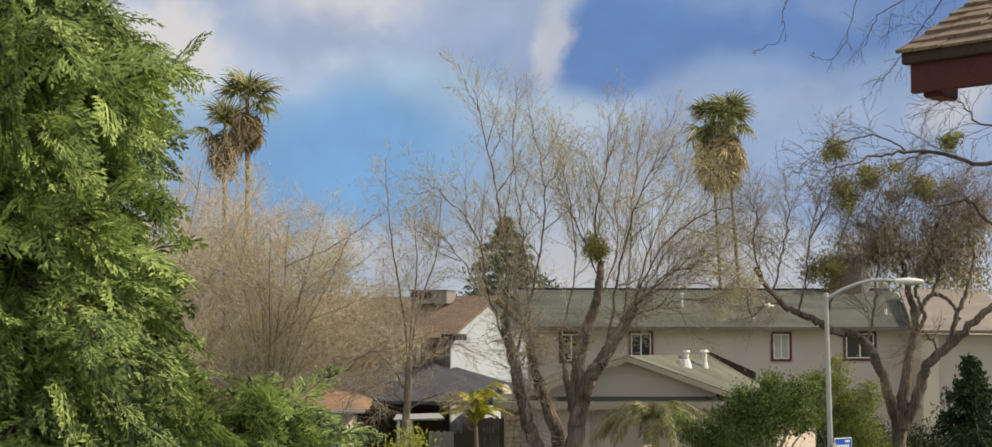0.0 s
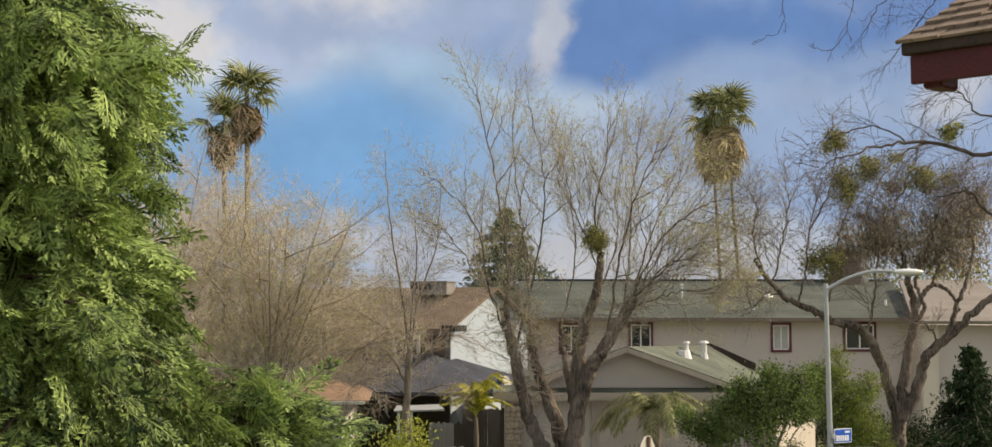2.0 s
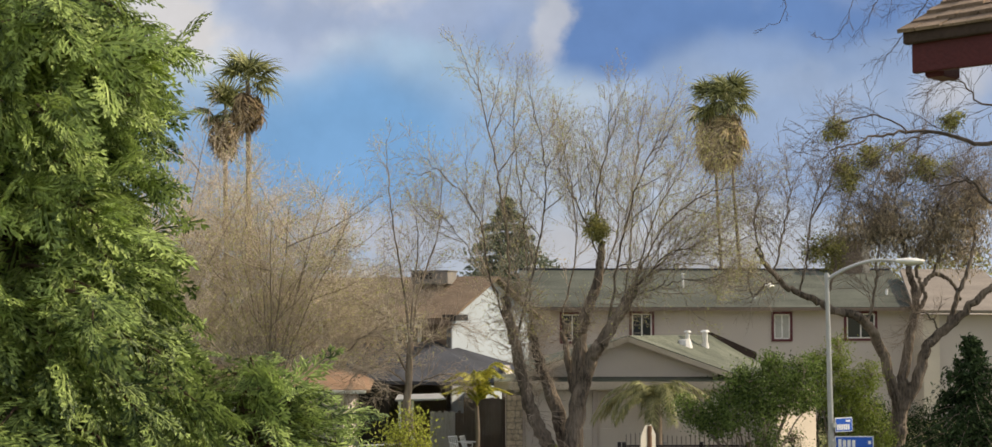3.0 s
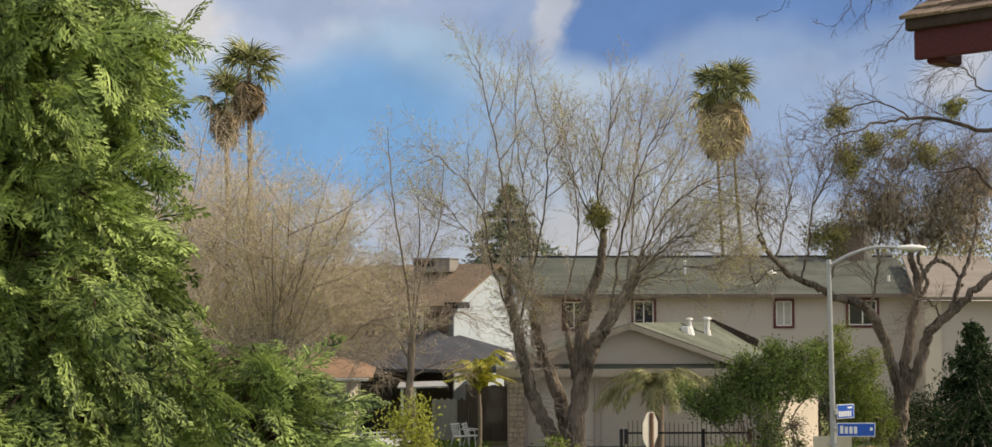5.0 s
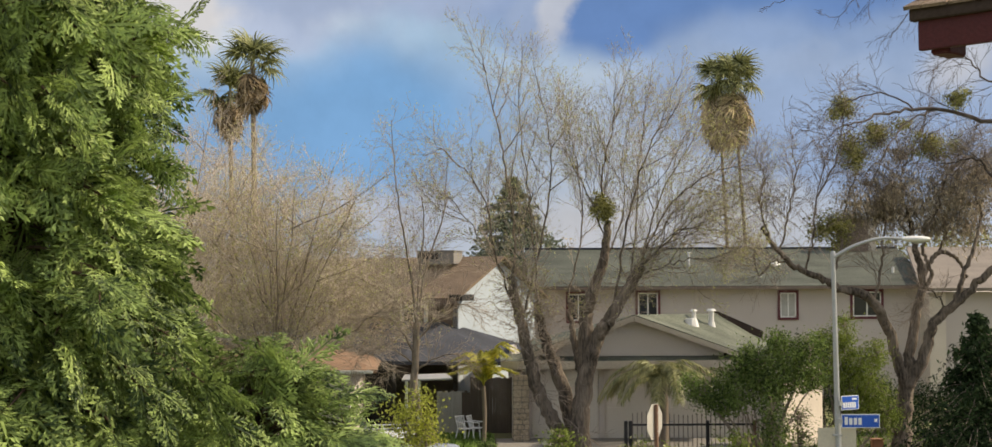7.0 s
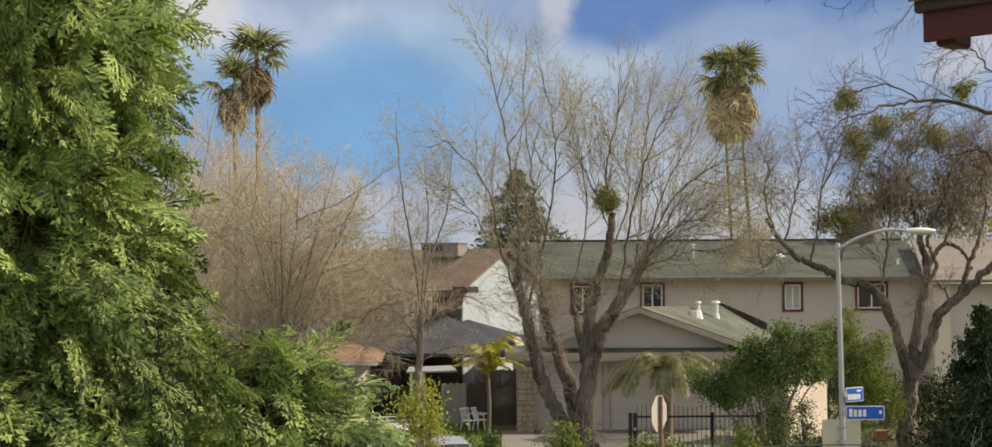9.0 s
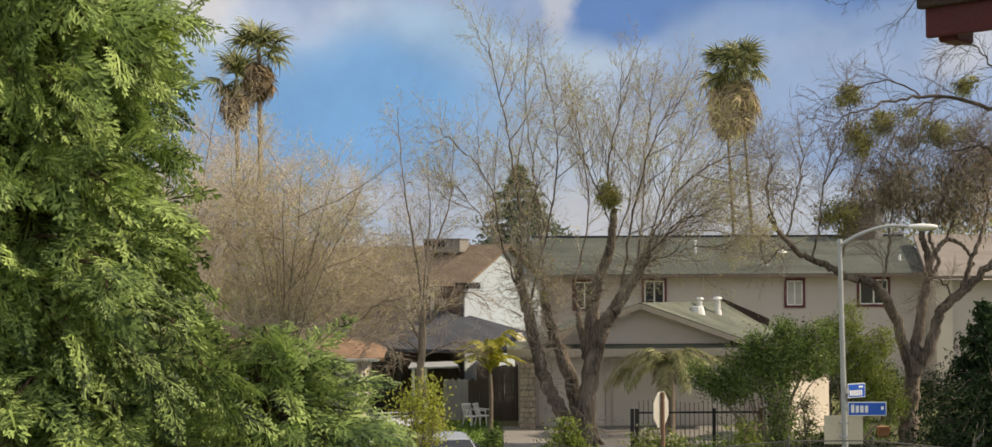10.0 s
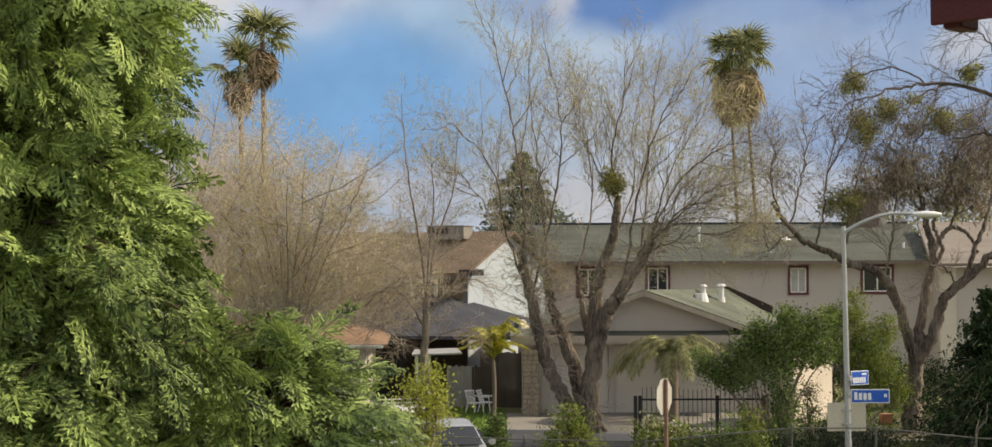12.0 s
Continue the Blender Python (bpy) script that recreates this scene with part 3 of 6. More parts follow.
rng = random.Random(8)
z = 0.02
while z < ph - 0.1:
    h_ = rng.uniform(0.13, 0.24)
    x = -pw
    while x < pw - 0.06:
        w_ = min(rng.uniform(0.14, 0.30), pw - x)
        block("stone", x + 0.012, x + w_ - 0.012, -0.2 - rng.uniform(0.03, 0.07), -0.18, z + 0.01, min(z + h_, ph) - 0.012, "stone", pillar, 0.02)
        x += w_
    z += h_

# ---- white gabled house ----
corner = Vector((-1.10, 52.00, 4.73))
TH = -35
wh = empty("white_house", (corner.x, corner.y, 0), TH, label="two-storey house with white gable end and brown shingle roof", category="house")
we, wr, WD, WL = corner.z, 6.10, 5.4, 11.0
# the front's shade is painted in as dark brown
holed_wall("front_wall", -WL, 0, 0, 0.2, 0, we, [(-2.6, -1.5, we - 1.6, we - 0.45), (-7.6, -6.5, we - 1.6, we - 0.45)], "brown_and_shade", wh, "brown wall with shade painted into its colour")
for x in (-2.05, -7.05):
    window("window", x, -0.01, we - 1.02, 1.1, 1.15, wh, 2, False, "white_trim")
    block("room_back", x - 0.9, x + 0.9, 0.8, 0.84, we - 2, we - 0.2, "iron", wh)
bm = bmesh.new()
out = [(0, 0), (WD, 0), (WD, we), (WD / 2, wr), (0, we)]
va = [bm.verts.new((0.0, y, z)) for y, z in out]
vb = [bm.verts.new((-0.2, y, z)) for y, z in out]
bm.faces.new(va)
bm.faces.new(vb[::-1])
for i in range(5):
    bm.faces.new((va[i], vb[i], vb[(i + 1) % 5], va[(i + 1) % 5]))
part("gable_wall", bm, "white", wh, "white lap siding gable wall")
for k in range(24):
    zz = 0.2 + k * 0.25
    half = WD / 2 if zz + 0.24 < we else WD / 2 * max(0, (wr - zz - 0.26) / (wr - we))
    if half > 0.2:
        block("siding_board", 0.004, 0.028, WD / 2 - half + 0.03, WD / 2 + half - 0.03, zz, zz + 0.247, "white", wh, 0.003)
block("back_wall", -WL, -0.2, WD - 0.2, WD, 0, we, "brown_and_shade", wh)
drop_ = (wr - we) / (WD / 2) * 0.5
slab("roof", [(-WL - 0.4, -0.5, we - drop_ + 0.1), (0.35, -0.5, we - drop_ + 0.1), (0.35, WD / 2, wr + 0.1), (-WL - 0.4, WD / 2, wr + 0.1)], 0.1, "roof_brown", wh, "brown shingle roof slope")
slab("roof", [(-WL - 0.4, WD + 0.5, we - drop_ + 0.1), (0.35, WD + 0.5, we - drop_ + 0.1), (0.35, WD / 2 + 0.01, wr + 0.1), (-WL - 0.4, WD / 2 + 0.01, wr + 0.1)], 0.1, "roof_brown", wh)
block("fascia", -WL - 0.4, 0.35, -0.56, -0.51, we - drop_ - 0.14, we - drop_ + 0.06, "brown_and_shade", wh, 0.005)
block("eave_return", -0.1, 0.55, -0.45, 0.35, we - 0.25, we - 0.02, "iron", wh, 0.01)
low_e, low_r = 2.45, 3.67
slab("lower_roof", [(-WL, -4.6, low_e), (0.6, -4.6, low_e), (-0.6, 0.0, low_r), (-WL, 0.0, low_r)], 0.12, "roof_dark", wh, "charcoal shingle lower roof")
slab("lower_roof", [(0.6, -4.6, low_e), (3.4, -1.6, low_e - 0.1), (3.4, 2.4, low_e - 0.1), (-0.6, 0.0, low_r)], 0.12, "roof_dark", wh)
# black here paints the shade beneath the lower roof
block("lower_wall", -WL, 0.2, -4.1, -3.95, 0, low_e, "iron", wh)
cool = empty("rooftop_cooler", (-1.81, 54.80, 6.19), -20, label="grey metal cooler box on the brown roof", category="cooler")
block("body", -0.8, 0.75, -0.5, 0.5, -0.3, 0.20, "concrete", cool, 0.02)
for k in range(5):
    block("louvre", -0.75 + k * 0.18, -0.62 + k * 0.18, -0.53, -0.5, -0.1, 0.14, "iron", cool)
block("lid", -0.85, 0.8, -0.55, 0.55, 0.201, 0.24, "concrete", cool, 0.01)

patio = empty("patio_cover", label="white flat patio cover over a dark porch", category="patio cover")
px0, px1 = -2.68, -1.08
slab("roof_panel", [(px0, 43.6, 2.11), (px1, 43.6, 2.15), (px1 - 0.2, 45.1, 2.21), (px0, 45.1, 2.17)], 0.05, "metal", patio)
for x in (px0 + 0.1, px0 + 0.5):
    part("post", box(bmesh.new(), x, x + 0.09, 43.75, 43.84, 0, 2.08 + 0.03, 0.01), "white_trim", patio)
fx0, fx1 = -1.66, 0.94
fence = empty("board_fence", label="weathered grey board fence with painted shade on its right part", category="fence")
n_ = 28
# boards after the first nine take a darker copy: shade painted in
for k in range(n_):
    x = fx0 + (fx1 - fx0) * k / n_
    block("board", x + 0.001, x + (fx1 - fx0) / n_ - 0.001, 46.0, 46.02, 0.15, (1.54 if k < 12 else 2.00) + 0.03 * math.sin(k * 2.7), "fence_grey" if k < 9 else "fence_shade", fence, 0.003)
for zz in (0.5, 1.4):
    block("rail", fx0, fx1, 46.021, 46.08, zz, zz + 0.09, "wood", fence)

clay = empty("clay_roof_house", label="low house with terracotta shingle roof behind the cedar", category="house")
cx0, cx1 = -10.25, -3.05
slab("roof", [(cx0, 43, 2.47), (-3.41, 43, 2.47), (-5.71, 47, 3.07), (cx0, 47, 3.07)], 0.12, "roof_clay", clay)
slab("roof", [(-3.41, 43, 2.47), (-3.78, 50, 2.47), (-5.71, 47, 3.07)], 0.12, "roof_clay", clay)
block("wall", cx0 + 0.3, -4.3, 43.6, 49, 0, 2.43, "taupe", clay)
block("gutter", cx0, -3.53, 42.86, 42.98, 2.35, 2.45, "white_trim", clay, 0.02)


# ---- plastic chairs ----
def plastic_chair(at, turn):
    c = empty("plastic_chair", at, turn, "white moulded plastic garden chair on the lawn", "chair", "garden chairs")
    block("seat", -0.23, 0.23, -0.22, 0.24, 0.40, 0.43, "plastic", c, 0.012)
    for x in (-0.21, 0.21):
        part("leg", rod(bmesh.new(), (x * 1.15, -0.26, 0), (x, -0.2, 0.41), 0.022, 0.028, 8), "plastic", c)
        part("leg", rod(bmesh.new(), (x * 1.15, 0.30, 0), (x, 0.2, 0.41), 0.022, 0.028, 8), "plastic", c)
        arm = rod(bmesh.new(), (x * 1.15, -0.22, 0.64), (x * 1.1, 0.28, 0.66), 0.022, 0.022, 8)
        rod(arm, (x * 1.1, -0.2, 0.41), (x * 1.15, -0.2, 0.64), 0.02, 0.02, 8)
        part("armrest", arm, "plastic", c)
    back = bmesh.new()
    for k in range(5):
        x = -0.18 + k * 0.09
        rod(back, (x, 0.22, 0.42), (x * 1.1, 0.36, 0.86), 0.022, 0.02, 6)
    rod(back, (-0.22, 0.37, 0.87), (0.22, 0.37, 0.87), 0.03, 0.03, 8)
    part("backrest", back, "plastic", c)
    c.scale = (0.82, 0.82, 0.82)
    return c


plastic_chair((-0.69, 44.4, 0.14), 40)
plastic_chair((-0.31, 44.6, 0.14), 65)


# ---- bare street tree with many upright stems ----
def bare_tree(at, label, group=""):
    return empty("bare_tree", at, label=label, category="tree", group=group)


def dress(limbs, twigs, pts, r0, r1, rng, count, length, start=0.25, depth=1, up=0.10, ang=(18, 48), kids=6, rr=0.014, wob=0.10, jit=0.02, rmin=0.005, n=8, ratio=0.5):
    """A limb along a line, set with twigs from start to its end."""
    line = rough(bend(pts, 6), jit, rng)
    line = [p - line_origin for p in line]
    limbs.tube(line, r0, r1, n)
    m = len(line) - 1
    for k in range(count):
        t = start + (1 - start) * (k + rng.random()) / count
        i = min(m - 1, int(t * m))
        d = (line[i + 1] - line[i]).normalized()
        p = line[i].lerp(line[i + 1], t * m - i)
        sprout(twigs, p, turned(d, rng.uniform(*ang), rng), length * rng.uniform(0.55, 1.15) * (1.1 - 0.45 * t), rr * (1.2 - 0.5 * t), depth, rng, up, wob, kids, ang, ratio, 5, 0.5, rmin)
    return line


def buds(twigs, count, size, material, parent, seed, spread=0.08, low=-99.0):
    rb = random.Random(seed)
    tips = [t for t in twigs.tips if t.z > low] or twigs.tips
    pick = [rb.choice(tips) + Vector((rb.gauss(0, spread), rb.gauss(0, spread), rb.gauss(0, spread))) for _ in range(count)]
    return tagged(leaf_mesh("bud_mass", pick, size, material, parent, seed, "yellow-green spring buds"), kind="stuff")


rng = random.Random(21)
line_origin = Vector((2.63, 39.8, 0.14))
oak = bare_tree(line_origin, "tall bare multi-stemmed tree with brown bark before the garage")
limbs, twigs = Wood(), Wood()
for pts, r0, r1 in (
        ([(2.32, 39.80, -0.28), (2.12, 39.80, 0.72), (1.52, 39.70, 2.00), (1.18, 39.60, 3.19), (0.94, 39.50, 4.29), (0.69, 39.50, 5.29)], 0.24, 0.12),
        ([(2.59, 40.00, -0.31), (2.39, 40.20, 1.41), (2.09, 40.40, 2.50), (1.74, 40.50, 3.43), (1.49, 40.50, 4.54)], 0.26, 0.11),
        ([(2.71, 39.60, -0.31), (2.66, 39.60, 1.10), (2.85, 39.60, 2.55), (2.88, 39.70, 4.13), (3.13, 39.80, 5.01), (3.46, 39.90, 5.98), (3.58, 40.00, 6.94)], 0.31, 0.09),
        ([(2.82, 39.50, 2.29), (3.12, 39.30, 3.44), (3.49, 39.10, 4.11), (3.98, 39.00, 4.92), (4.44, 38.90, 5.67)], 0.22, 0.15),
        ([(2.77, 39.80, 2.36), (2.54, 40.10, 3.53), (2.42, 40.40, 4.73)], 0.12, 0.06)):
    limbs.tube(rough([p - line_origin for p in bend(pts, 10)], 0.02, rng), r0 * 0.96, r1, 20)
# root flare
for k in range(7):
    a = k * 0.9
    limbs.tube([Vector((0.2 * math.cos(a), 0.2 * math.sin(a), 0.7)), Vector((0.34 * math.cos(a), 0.34 * math.sin(a), 0.2)), Vector((0.6 * math.cos(a), 0.6 * math.sin(a), -0.08))], 0.13, 0.05, 6)
oak_stems = (
    ([(0.69, 39.50, 4.74), (0.84, 39.40, 6.29), (0.63, 39.20, 8.36), (0.34, 39.00, 10.15), (-0.01, 38.90, 12.12), (-0.19, 38.80, 13.01)], 0.085, 34),
    ([(0.98, 39.60, 4.01), (1.58, 39.90, 6.21), (1.92, 40.10, 8.43), (1.81, 40.30, 10.50), (1.41, 40.50, 12.40)], 0.075, 28),
    ([(0.76, 39.50, 4.56), (0.29, 39.00, 5.97), (-0.13, 38.40, 7.73), (-1.07, 38.00, 9.06), (-1.62, 37.80, 9.65)], 0.06, 26),
    ([(0.56, 39.50, 5.29), (-0.16, 39.60, 6.39), (-0.89, 39.90, 7.50), (-1.54, 40.10, 7.98)], 0.05, 22),
    ([(1.53, 40.50, 4.54), (1.40, 41.00, 6.42), (1.20, 41.40, 8.73), (1.03, 41.80, 11.28), (1.15, 42.00, 13.06)], 0.06, 26),
    ([(2.42, 40.40, 4.73), (2.85, 40.90, 6.60), (2.79, 41.20, 8.61), (2.52, 41.40, 10.45), (2.34, 41.50, 11.81)], 0.055, 24),
    ([(3.58, 40.00, 6.75), (3.42, 40.20, 8.43), (3.77, 40.40, 10.50), (3.89, 40.60, 12.51)], 0.07, 28),
    ([(3.54, 40.00, 6.29), (2.98, 40.00, 7.77), (2.44, 40.20, 9.18), (2.27, 40.30, 10.31)], 0.05, 20),
    ([(3.61, 39.10, 4.47), (3.96, 38.80, 6.53), (4.34, 38.50, 8.47), (4.93, 38.30, 10.22), (5.47, 38.00, 11.94)], 0.075, 34),
    ([(4.06, 39.00, 5.01), (4.35, 39.60, 6.74), (4.48, 40.20, 8.61), (4.75, 40.80, 10.74), (4.97, 41.00, 12.29)], 0.06, 28),
    ([(4.24, 39.00, 5.36), (5.01, 38.60, 7.05), (5.89, 38.20, 8.09), (6.78, 38.00, 8.51), (7.53, 37.80, 8.66)], 0.06, 30),
    ([(4.44, 38.90, 5.63), (5.09, 38.30, 6.33), (5.95, 37.80, 7.01), (6.85, 37.50, 7.25)], 0.05, 26),
    ([(4.34, 38.90, 5.54), (5.00, 39.20, 7.62), (5.79, 39.60, 9.29), (6.41, 40.00, 10.63)], 0.055, 28),
    ([(4.41, 38.90, 5.36), (5.24, 38.40, 5.71), (6.06, 38.00, 5.79), (6.89, 37.80, 5.65)], 0.045, 26),
    ([(4.44, 38.90, 5.67), (5.42, 38.40, 6.60), (6.41, 38.00, 6.58), (7.31, 37.70, 6.22)], 0.045, 28),
    ([(4.48, 38.90, 5.74), (5.46, 39.30, 7.26), (6.51, 39.60, 7.86), (7.64, 39.80, 7.80)], 0.045, 28),
    ([(4.41, 38.90, 5.78), (5.75, 39.50, 6.27), (7.02, 40.00, 6.19), (8.09, 40.30, 5.73)], 0.04, 26),
    ([(3.23, 39.80, 5.28), (4.05, 40.60, 7.15), (4.12, 41.20, 9.27), (4.58, 41.80, 11.46)], 0.05, 24),
)
for pts, r0, count in oak_stems:
    pts = [(x, y, z if z < 7.5 else 7.5 + (z - 7.5) * 0.80) for x, y, z in pts]
    line = dress(limbs, twigs, pts, r0 * 0.50, 0.006, rng, int(count * 0.9), 1.5, 0.10, 1, 0.05, (18, 50), 8, 0.008, 0.10, 0.025, 0.0036, 6)
    # side branches that curve upwards, each with its own twigs
    m = len(line) - 1
    for k in range(7):
        t = 0.16 + 0.68 * (k + rng.random()) / 7
        i = min(m - 1, int(t * m))
        p, d = line[i].lerp(line[i + 1], t * m - i), (line[i + 1] - line[i]).normalized()
        d = turned(d, rng.uniform(24, 52), rng)
        L = rng.uniform(1.2, 2.5) * (1.15 - 0.5 * t)
        mid, tip = p + d * L * 0.5, p + d * L * 0.9 + Vector((0, 0, L * 0.22))
        dress(limbs, twigs, [tuple(q + line_origin) for q in (p, mid, tip)], r0 * 0.50 * (0.55 - 0.25 * t), 0.004, rng, 10, 1.15, 0.12, 1, 0.05, (20, 55), 7, 0.006, 0.11, 0.02, 0.0034, 5)
# short tangled shoots on the old wood
for base in ((1.36, 40.20, 3.99), (1.11, 39.60, 4.74), (1.25, 39.90, 4.55), (1.02, 39.50, 5.29), (1.63, 40.30, 3.99), (1.45, 40.40, 4.92), (1.20, 39.80, 3.46), (0.80, 39.40, 4.93), (0.98, 39.40, 5.83), (4.74, 38.70, 5.81), (1.77, 40.20, 3.44), (4.24, 39.00, 5.28), (4.57, 38.80, 5.54), (3.03, 39.70, 4.37), (0.92, 39.50, 3.83), (2.63, 39.50, 0.93), (1.50, 40.30, 4.36), (0.90, 39.45, 4.4), (0.75, 39.45, 5.1), (1.30, 39.60, 2.9), (1.60, 39.70, 2.0), (1.9, 40.35, 3.0), (1.55, 40.45, 4.1), (0.72, 39.40, 5.6), (3.05, 39.60, 4.8), (3.75, 39.0, 4.6), (4.1, 38.9, 5.1), (4.5, 38.8, 5.9), (4.9, 38.6, 6.1), (2.5, 40.2, 4.2)):
    for k in range(20):
        d = Vector((rng.gauss(0, 1), rng.gauss(0, 1), rng.gauss(0.2, 1))).normalized()
        sprout(twigs, Vector(base) - line_origin + d * 0.1, d, rng.uniform(0.4, 1.1), 0.010, 1, rng, 0.02, 0.25, 4, (20, 60), 0.5, 4, 0.6, 0.005)
limbs.mesh("trunk", "bark", oak, "rough grey-brown bark")
twigs.mesh("crown", "twig", oak, "pale brown bare twigs")
buds(twigs, 26000, 0.048, "bud", oak, 5, 0.06, 4.0)


def mistletoe(centre, radii, seed, dense=1.0, material="mistletoe", label="dense olive-green mistletoe clump hanging in bare branches", leaf=0.085):
    radii = tuple(0.82 * r for r in radii)
    rm = random.Random(seed)
    m = empty("mistletoe", centre, label=label, category="mistletoe", group="mistletoe clumps")
    w = Wood()
    for k in range(26):
        d = Vector((rm.gauss(0, 1), rm.gauss(0, 1), rm.gauss(0, 1))).normalized()
        w.tube([Vector(), d * 0.45 * max(radii), Vector((d.x * radii[0], d.y * radii[1], d.z * radii[2]))], 0.012, 0.005)
    tagged(w.mesh("stem", "twig_dark", m), kind="stuff")
    dense = dense * (0.62 if material == "deadleaf" else 1.15)
    pts = cloud_points(rm, (0, 0, 0), radii, int(75 * dense), 20, (0.34 if material == "deadleaf" else 0.15) * max(radii) + 0.03, 0.2)
    dry = material == "deadleaf"
    for _ in range(2):
        lump = Vector((rm.gauss(0, 0.7) * radii[0], rm.gauss(0, 0.6) * radii[1], rm.gauss(-0.1, 0.7) * radii[2]))
        pts += cloud_points(rm, lump, tuple(0.55 * r for r in radii), int(22 * dense), 18, 0.16 * max(radii) + 0.03, 0.2)
    tagged(leaf_mesh("foliage", pts, 0.17 if dry else leaf, material, m, seed, long=9 if dry else 2.4, down=1.6 if dry else 0), kind="stuff")
    return m


mistletoe((3.32, 39.90, 7.38), (0.40, 0.36, 0.52), 33, 0.8)


# ---- bare trees over the left houses ----
def fan_tree(at, top, spread, stems, seed, label, material="twig_pale", nb=1500, length=2.2, r=0.09, depth=1, count=19, lean=0.0, group=""):
    """A bare tree whose stems fan out from a low fork."""
    rf = random.Random(seed)
    t = bare_tree(at, label, group)
    lw, tw = Wood(), Wood()
    fork = Vector((0, 0, top * 0.16))
    lw.tube(rough(bend([(0, 0, 0), (0.05, 0, top * 0.08), tuple(fork)], 4), 0.02, rf), r * 2.0, r * 1.5, 9)
    for k in range(stems):
        a = (k + rf.random() * 0.6) / stems * 2 * math.pi
        out = spread * rf.uniform(0.25, 1.25)
        h = top * (1.02 - 0.30 * (out / spread) ** 2) * rf.uniform(0.85, 1.03)
        p1 = fork + Vector((math.cos(a) * out * 0.30 + lean * 0.3, math.sin(a) * out * 0.30, (h - fork.z) * 0.4))
        p2 = fork + Vector((math.cos(a) * out * 0.7 + lean * 0.7, math.sin(a) * out * 0.7, (h - fork.z) * 0.75))
        p3 = fork + Vector((math.cos(a) * out + lean, math.sin(a) * out, h - fork.z))
        line = rough(bend([tuple(fork), tuple(p1), tuple(p2), tuple(p3)], 5), 0.022, rf)
        r_ = r * rf.uniform(0.24, 0.48)
        lw.tube(line, r_, 0.006, 6)
        m = len(line) - 1
        for q in range(3):
            u = 0.2 + 0.6 * (q + rf.random()) / 3
            i = min(m - 1, int(u * m))
            p = line[i]
            d = turned((line[i + 1] - line[i]).normalized(), rf.uniform(30, 65), rf)
            L = length * rf.uniform(0.8, 1.5)
            side = rough(bend([tuple(p), tuple(p + d * L * 0.5 + Vector((0, 0, 0.06))), tuple(p + d * L + Vector((0, 0, 0.12 * L)))], 4), 0.03, rf)
            lw.tube(side, r_ * 0.5, 0.005, 5)
            for a_, b_ in zip(side[1:], side[2:]):
                for _ in range(2):
                    sprout(tw, a_, turned((b_ - a_).normalized(), rf.uniform(20, 60), rf), 1.1 * rf.uniform(0.5, 1.1), 0.008, depth, rf, 0.02, 0.12, 8, (20, 55), 0.55, 4, 0.5, 0.0042)
        for q in range(count):
            u = 0.12 + 0.86 * (q + rf.random()) / count
            i = min(m - 1, int(u * m))
            d = (line[i + 1] - line[i]).normalized()
            sprout(tw, line[i].lerp(line[i + 1], u * m - i), turned(d, rf.uniform(25, 80), rf), length * rf.uniform(0.5, 1.15) * (1.1 - 0.35 * u), 0.010, depth, rf, 0.0, 0.12, 9, (20, 55), 0.55, 5, 0.5, 0.0042)
    lw.mesh("trunk", "bark_pale", t)
    tw.mesh("crown", material, t, "pale brown bare twigs")
    if nb:
        buds(tw, nb, 0.058, "bud", t, seed, 0.09, top * 0.35)
    return t


fan_tree((-6.22, 41.0, 0.14), 9.16, 3.6, 20, 41, "bare spring tree with yellow-green buds beside the houses", nb=15000, group="bare trees by the houses")
fan_tree((-9.19, 46.0, 0.0), 10.4, 3.6, 17, 42, "bare brown tree with fine hazy twigs behind the cedar", nb=3500, group="bare trees by the houses")
fan_tree((-9.83, 42.0, 0.0), 11.3, 3.8, 17, 43, "bare brown tree with fine hazy twigs behind the cedar", nb=3500, group="bare trees by the houses")
fan_tree((-5.04, 49.0, 0.0), 8.47, 2.6, 13, 44, "bare spring tree with yellow-green buds beside the houses", nb=4500, group="bare trees by the houses")

